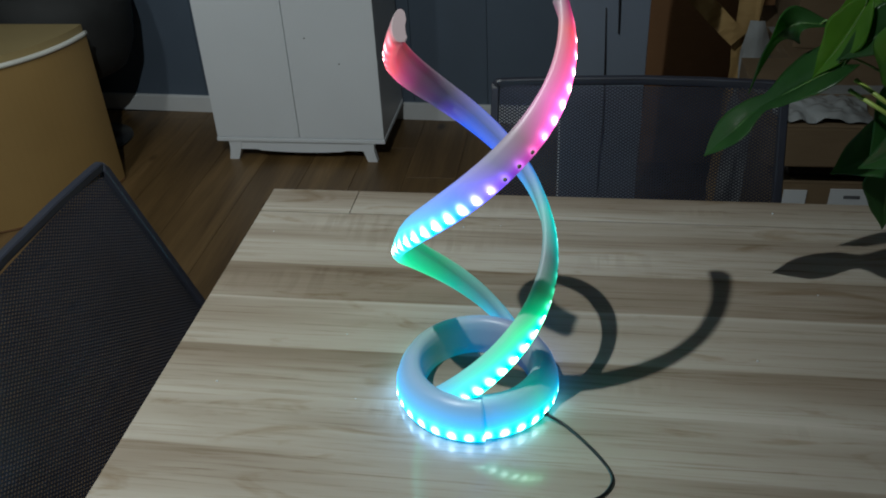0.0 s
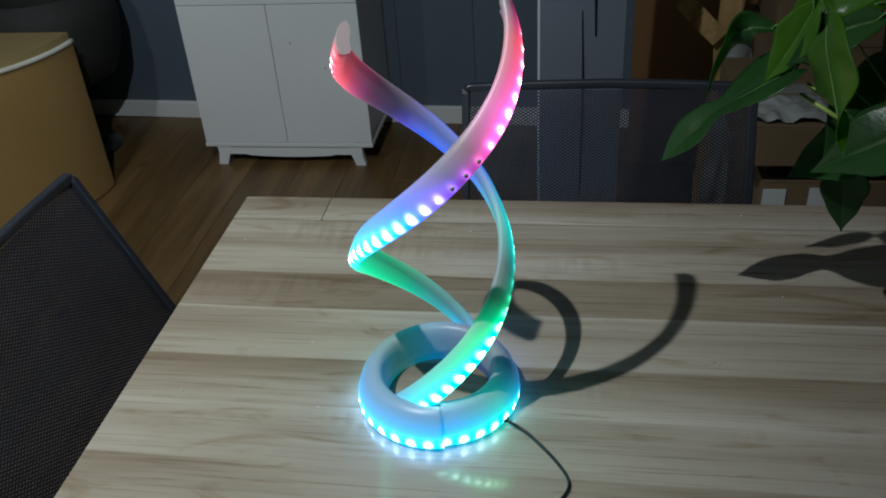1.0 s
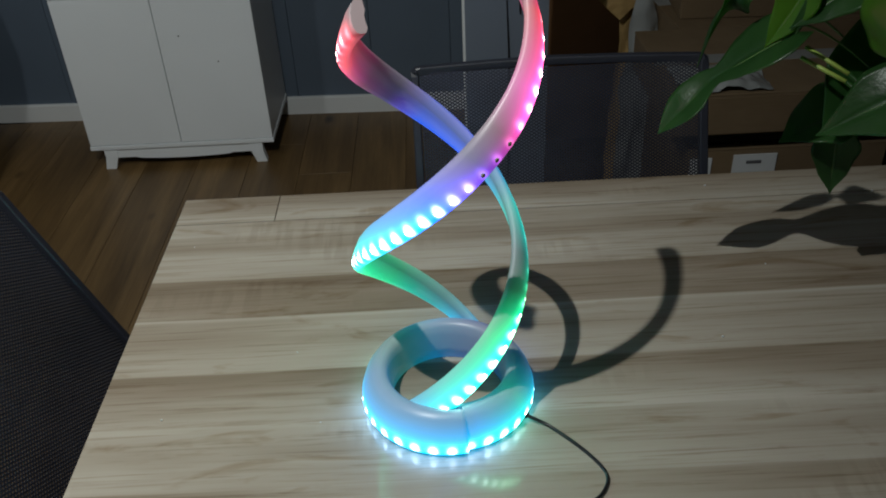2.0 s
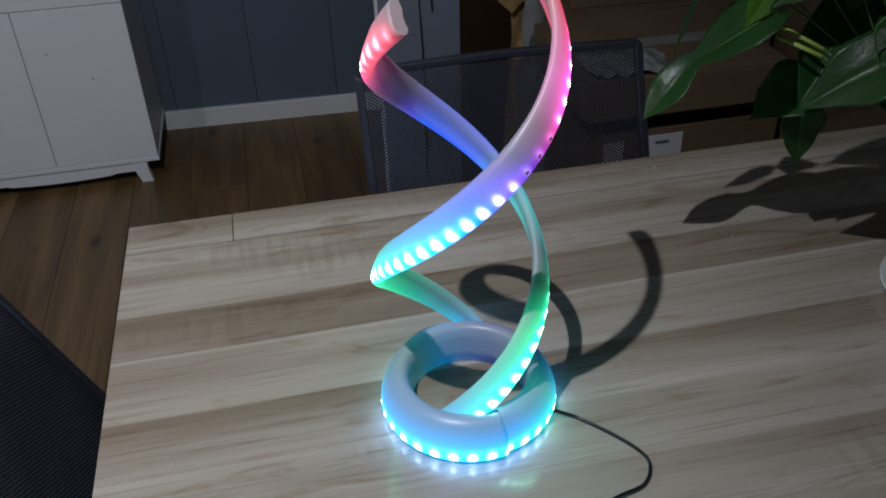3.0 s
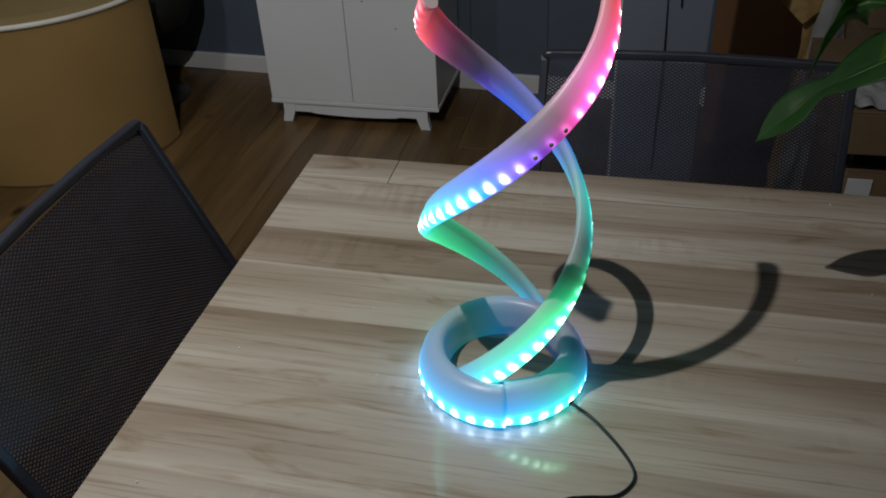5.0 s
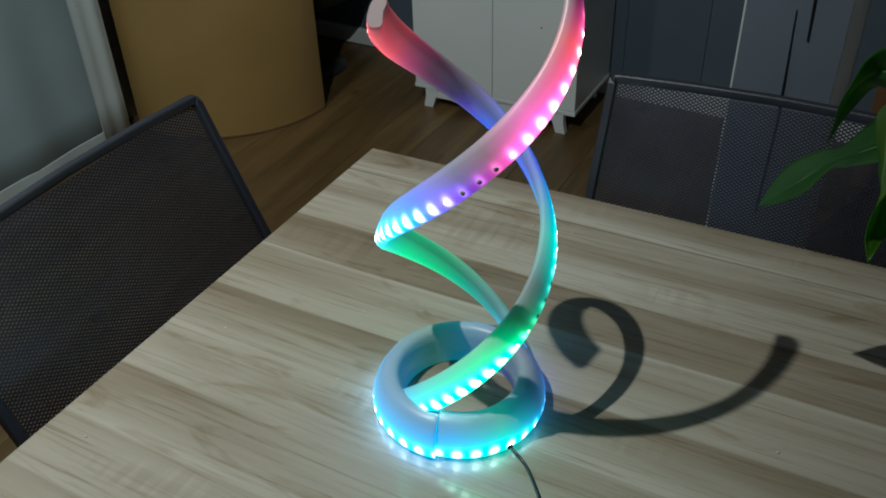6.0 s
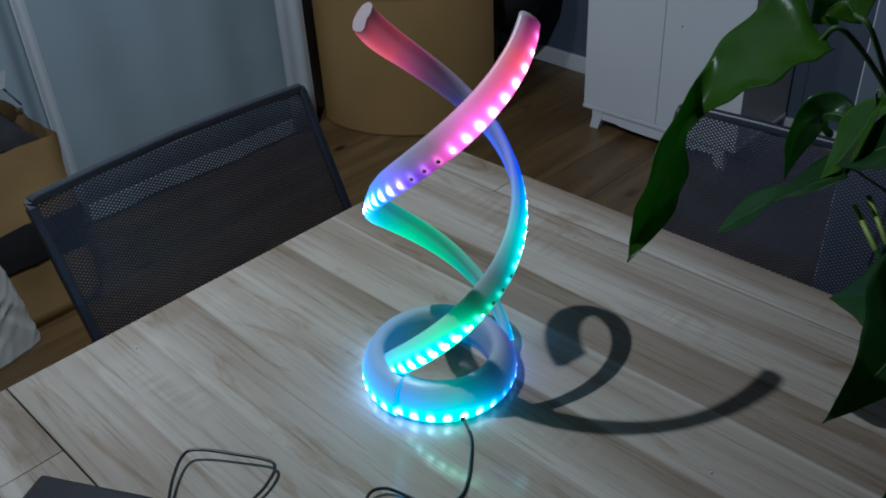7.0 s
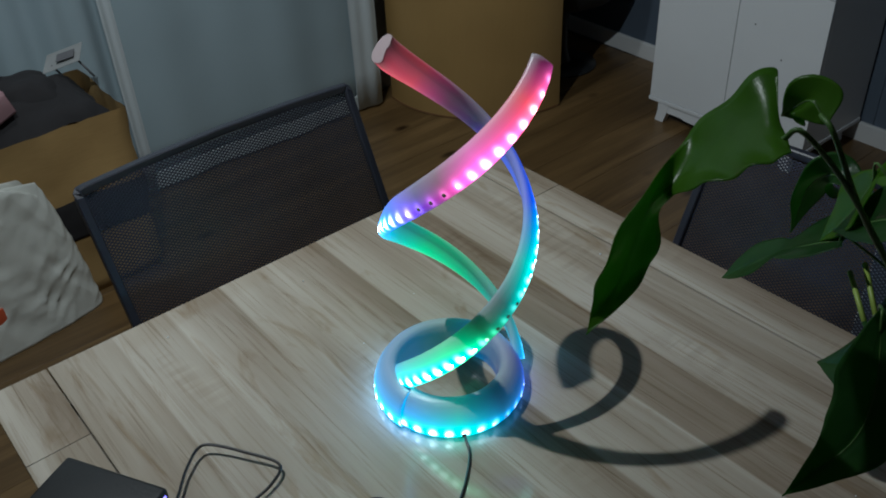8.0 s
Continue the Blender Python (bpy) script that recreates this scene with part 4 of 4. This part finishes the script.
# points from root to tip, width, facing, fold, form, dark (painted shade)
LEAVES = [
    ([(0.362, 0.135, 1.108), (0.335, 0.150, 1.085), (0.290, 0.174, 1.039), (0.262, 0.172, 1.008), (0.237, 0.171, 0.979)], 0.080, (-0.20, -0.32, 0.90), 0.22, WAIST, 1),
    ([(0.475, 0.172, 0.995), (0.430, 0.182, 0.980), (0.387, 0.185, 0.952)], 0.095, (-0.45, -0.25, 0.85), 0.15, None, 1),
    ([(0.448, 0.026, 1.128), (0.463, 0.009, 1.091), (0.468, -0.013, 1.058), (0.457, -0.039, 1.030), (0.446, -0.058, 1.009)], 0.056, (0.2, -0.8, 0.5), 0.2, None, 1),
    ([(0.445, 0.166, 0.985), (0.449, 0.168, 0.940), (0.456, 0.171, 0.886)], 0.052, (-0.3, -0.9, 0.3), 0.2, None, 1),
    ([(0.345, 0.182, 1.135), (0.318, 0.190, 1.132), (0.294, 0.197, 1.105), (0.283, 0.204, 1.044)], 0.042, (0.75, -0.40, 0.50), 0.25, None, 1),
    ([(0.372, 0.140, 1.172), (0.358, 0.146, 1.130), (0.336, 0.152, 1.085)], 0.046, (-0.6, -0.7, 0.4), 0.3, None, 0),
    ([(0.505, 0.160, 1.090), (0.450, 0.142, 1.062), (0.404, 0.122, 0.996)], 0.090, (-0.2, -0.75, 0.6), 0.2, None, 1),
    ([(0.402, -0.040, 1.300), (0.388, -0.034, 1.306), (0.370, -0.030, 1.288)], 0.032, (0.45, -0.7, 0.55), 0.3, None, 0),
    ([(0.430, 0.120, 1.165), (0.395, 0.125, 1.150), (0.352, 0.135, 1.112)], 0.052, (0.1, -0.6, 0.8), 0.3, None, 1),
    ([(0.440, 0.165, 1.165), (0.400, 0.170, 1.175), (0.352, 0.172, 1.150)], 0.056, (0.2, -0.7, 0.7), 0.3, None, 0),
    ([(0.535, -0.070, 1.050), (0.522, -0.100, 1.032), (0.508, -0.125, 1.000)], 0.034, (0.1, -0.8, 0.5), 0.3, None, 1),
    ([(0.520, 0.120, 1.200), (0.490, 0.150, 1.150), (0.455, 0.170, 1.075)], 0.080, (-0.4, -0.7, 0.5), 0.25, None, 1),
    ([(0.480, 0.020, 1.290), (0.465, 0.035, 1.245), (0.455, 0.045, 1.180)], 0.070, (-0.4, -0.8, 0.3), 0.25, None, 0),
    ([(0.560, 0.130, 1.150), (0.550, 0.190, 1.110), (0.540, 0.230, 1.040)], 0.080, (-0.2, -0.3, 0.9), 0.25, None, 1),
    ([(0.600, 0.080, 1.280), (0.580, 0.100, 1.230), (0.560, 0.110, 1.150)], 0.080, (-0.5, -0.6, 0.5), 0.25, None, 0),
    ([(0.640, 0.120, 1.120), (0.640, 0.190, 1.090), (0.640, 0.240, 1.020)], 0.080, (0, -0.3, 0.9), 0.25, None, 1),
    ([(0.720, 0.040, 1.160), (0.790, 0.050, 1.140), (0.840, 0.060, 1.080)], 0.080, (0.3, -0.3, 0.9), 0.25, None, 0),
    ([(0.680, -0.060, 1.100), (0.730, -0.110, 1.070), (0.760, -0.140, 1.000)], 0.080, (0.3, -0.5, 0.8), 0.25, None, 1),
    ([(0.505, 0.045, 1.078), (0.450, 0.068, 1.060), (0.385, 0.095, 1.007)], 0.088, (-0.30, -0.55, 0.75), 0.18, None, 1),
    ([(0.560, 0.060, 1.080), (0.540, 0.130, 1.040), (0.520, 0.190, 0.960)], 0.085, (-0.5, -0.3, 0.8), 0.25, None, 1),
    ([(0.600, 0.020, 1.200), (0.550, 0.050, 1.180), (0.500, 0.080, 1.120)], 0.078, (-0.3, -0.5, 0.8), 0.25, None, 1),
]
def add_stem(blade, r, d):
    foot = Vector(HEART) + Vector(((r.x - PX) * 0.12, (r.y - PY) * 0.12, 0))
    if r.y > 0.1 and r.z > 1.0:
        via = [foot, Vector((0.55, 0.10, 0.97)), Vector((0.52, 0.15, 1.03)).lerp(r, 0.5), r - d * 0.012, r + d * 0.004]
    elif r.z > 1.25 and r.x < 0.46:
        via = [foot, Vector((0.52, 0.045, 0.98)), Vector((0.462, 0.03, 1.14)), Vector((0.432, -0.028, 1.245)), r - d * 0.012, r + d * 0.004]
    elif r.x < 0.46 and r.z > 1.0:
        via = [foot, Vector((0.50, 0.055, 0.99)), Vector((0.435, 0.066, 1.10)), r - d * 0.012, r + d * 0.004]
    else:
        via = [foot, Vector((0.60, 0.03, 0.96)), Vector((0.60, 0.03, 0.96)).lerp(r, 0.6) + Vector((0, 0, 0.012)), r - d * 0.012, r + d * 0.006]
    part("stem", tube(spline(via, 6), 0.0018 if r.z > 1.25 else 0.0012, 7), STEM, blade)


for way, w, face, fold, form, dark in LEAVES:
    r = Vector(way[0])
    bm, rib = leaf_blade(way, w, face, fold, 0.06, 0.3, form)
    blade = part("leaf", bm, LEAF_SHADED if dark else LEAF, plant)
    add_stem(blade, r, (Vector(way[1]) - r).normalized())
    part("midrib", tube(rib, 0.0006, 5), STEM, blade)
# the long leaf with a broad upper half, a waist and a second, narrower half
bm, rib = lobed_blade(
    [(0.372, -0.040, 1.2920), (0.354, -0.021, 1.3140), (0.336, -0.034, 1.2940), (0.314, -0.044, 1.2590), (0.326, -0.108, 1.2410), (0.332, -0.148, 1.2104), (0.325, -0.148, 1.1726), (0.330, -0.157, 1.1555)],
    [(0.393, -0.061, 1.292), (0.378, -0.062, 1.288), (0.357, -0.066, 1.271), (0.333, -0.070, 1.246), (0.322, -0.092, 1.224), (0.327, -0.116, 1.193), (0.330, -0.138, 1.173), (0.330, -0.158, 1.155)],
    [(0.405, -0.076, 1.2920), (0.396, -0.092, 1.2880), (0.376, -0.094, 1.2700), (0.352, -0.094, 1.2530), (0.318, -0.071, 1.2127), (0.324, -0.081, 1.1786), (0.338, -0.127, 1.1732), (0.331, -0.159, 1.1555)])
blade = part("leaf", bm, LEAF, plant, "long waisted bright green leaf")
add_stem(blade, Vector((0.393, -0.061, 1.292)), Vector((-0.8, -0.1, -0.5)))
part("midrib", tube(rib, 0.0006, 5), STEM, blade)
for a, b in (((0.373, 0.141, 1.077), (0.409, 0.105, 1.063)), ((0.380, 0.150, 1.085), (0.414, 0.112, 1.068))):
    stalk = part("stalk", tube([a, Vector(a).lerp(Vector(b), 0.5), b], 0.0024, 7), STALK, plant, "yellow-green cut stalk")
    part("stem", tube([b, Vector(b).lerp(Vector(HEART), 0.5), HEART], 0.0024, 7), LEAF_SHADED, stalk)

# ---- crumbs on the table ----
rnd = random.Random(5)
bm = bmesh.new()
spots = [(-0.202, 0.085), (-0.163, -0.035), (0.395, 0.43), (-0.08, 0.36)] + [(rnd.uniform(-0.38, 0.9), rnd.uniform(-0.42, 0.44)) for _ in range(14)]
for x, y in spots:
    r = rnd.uniform(0.0008, 0.0016)
    bmesh.ops.create_icosphere(bm, subdivisions=1, radius=r, matrix=Matrix.Translation((x, y, TZ + r * 0.7)))
tagged(link("crumbs", bm, PAPER), "tiny pale crumbs scattered on the table top", "crumbs", kind="stuff")

# ---- wall boards and floorboards ----
rnd = random.Random(11)
x = -2.02
while x < 2.7:
    w = 0.297
    ob = part("wall_board", box(-w / 2 + 0.0006, w / 2 - 0.0006, -0.006, 0.006, -TOP / 2 + 0.045, TOP / 2, 0.0012, seg=1), WALL, wall_back, smooth=False)
    ob.location = (x + w / 2, 0.006, TOP / 2)
    x += w
floor_ob = bpy.data.objects["floor"]
plank = {}
x, col = LEFT, 0
while x < RIGHT - 0.01:
    w = min(0.185, RIGHT - x)
    y = FRONT - rnd.uniform(0, 1.4)
    while y < BACK:
        l = 1.8
        y0, y1 = max(y, FRONT), min(y + l, BACK)
        if y1 - y0 > 0.05:
            key = (round(w, 3), round(y1 - y0, 2))
            if key not in plank:
                bm = box(-w / 2 + 0.0006, w / 2 - 0.0006, -(y1 - y0) / 2 + 0.0006, (y1 - y0) / 2 - 0.0006, -0.016, 0, 0.0005, seg=1)
                me = bpy.data.meshes.new("floorboard")
                bm.to_mesh(me)
                bm.free()
                me.materials.append(FLOOR)
                plank[key] = me
            ob = new("floorboard", plank[key])
            ob.parent = floor_ob
            ob.location = (x + w / 2, (y0 + y1) / 2, 0)
        y += l
    x += w
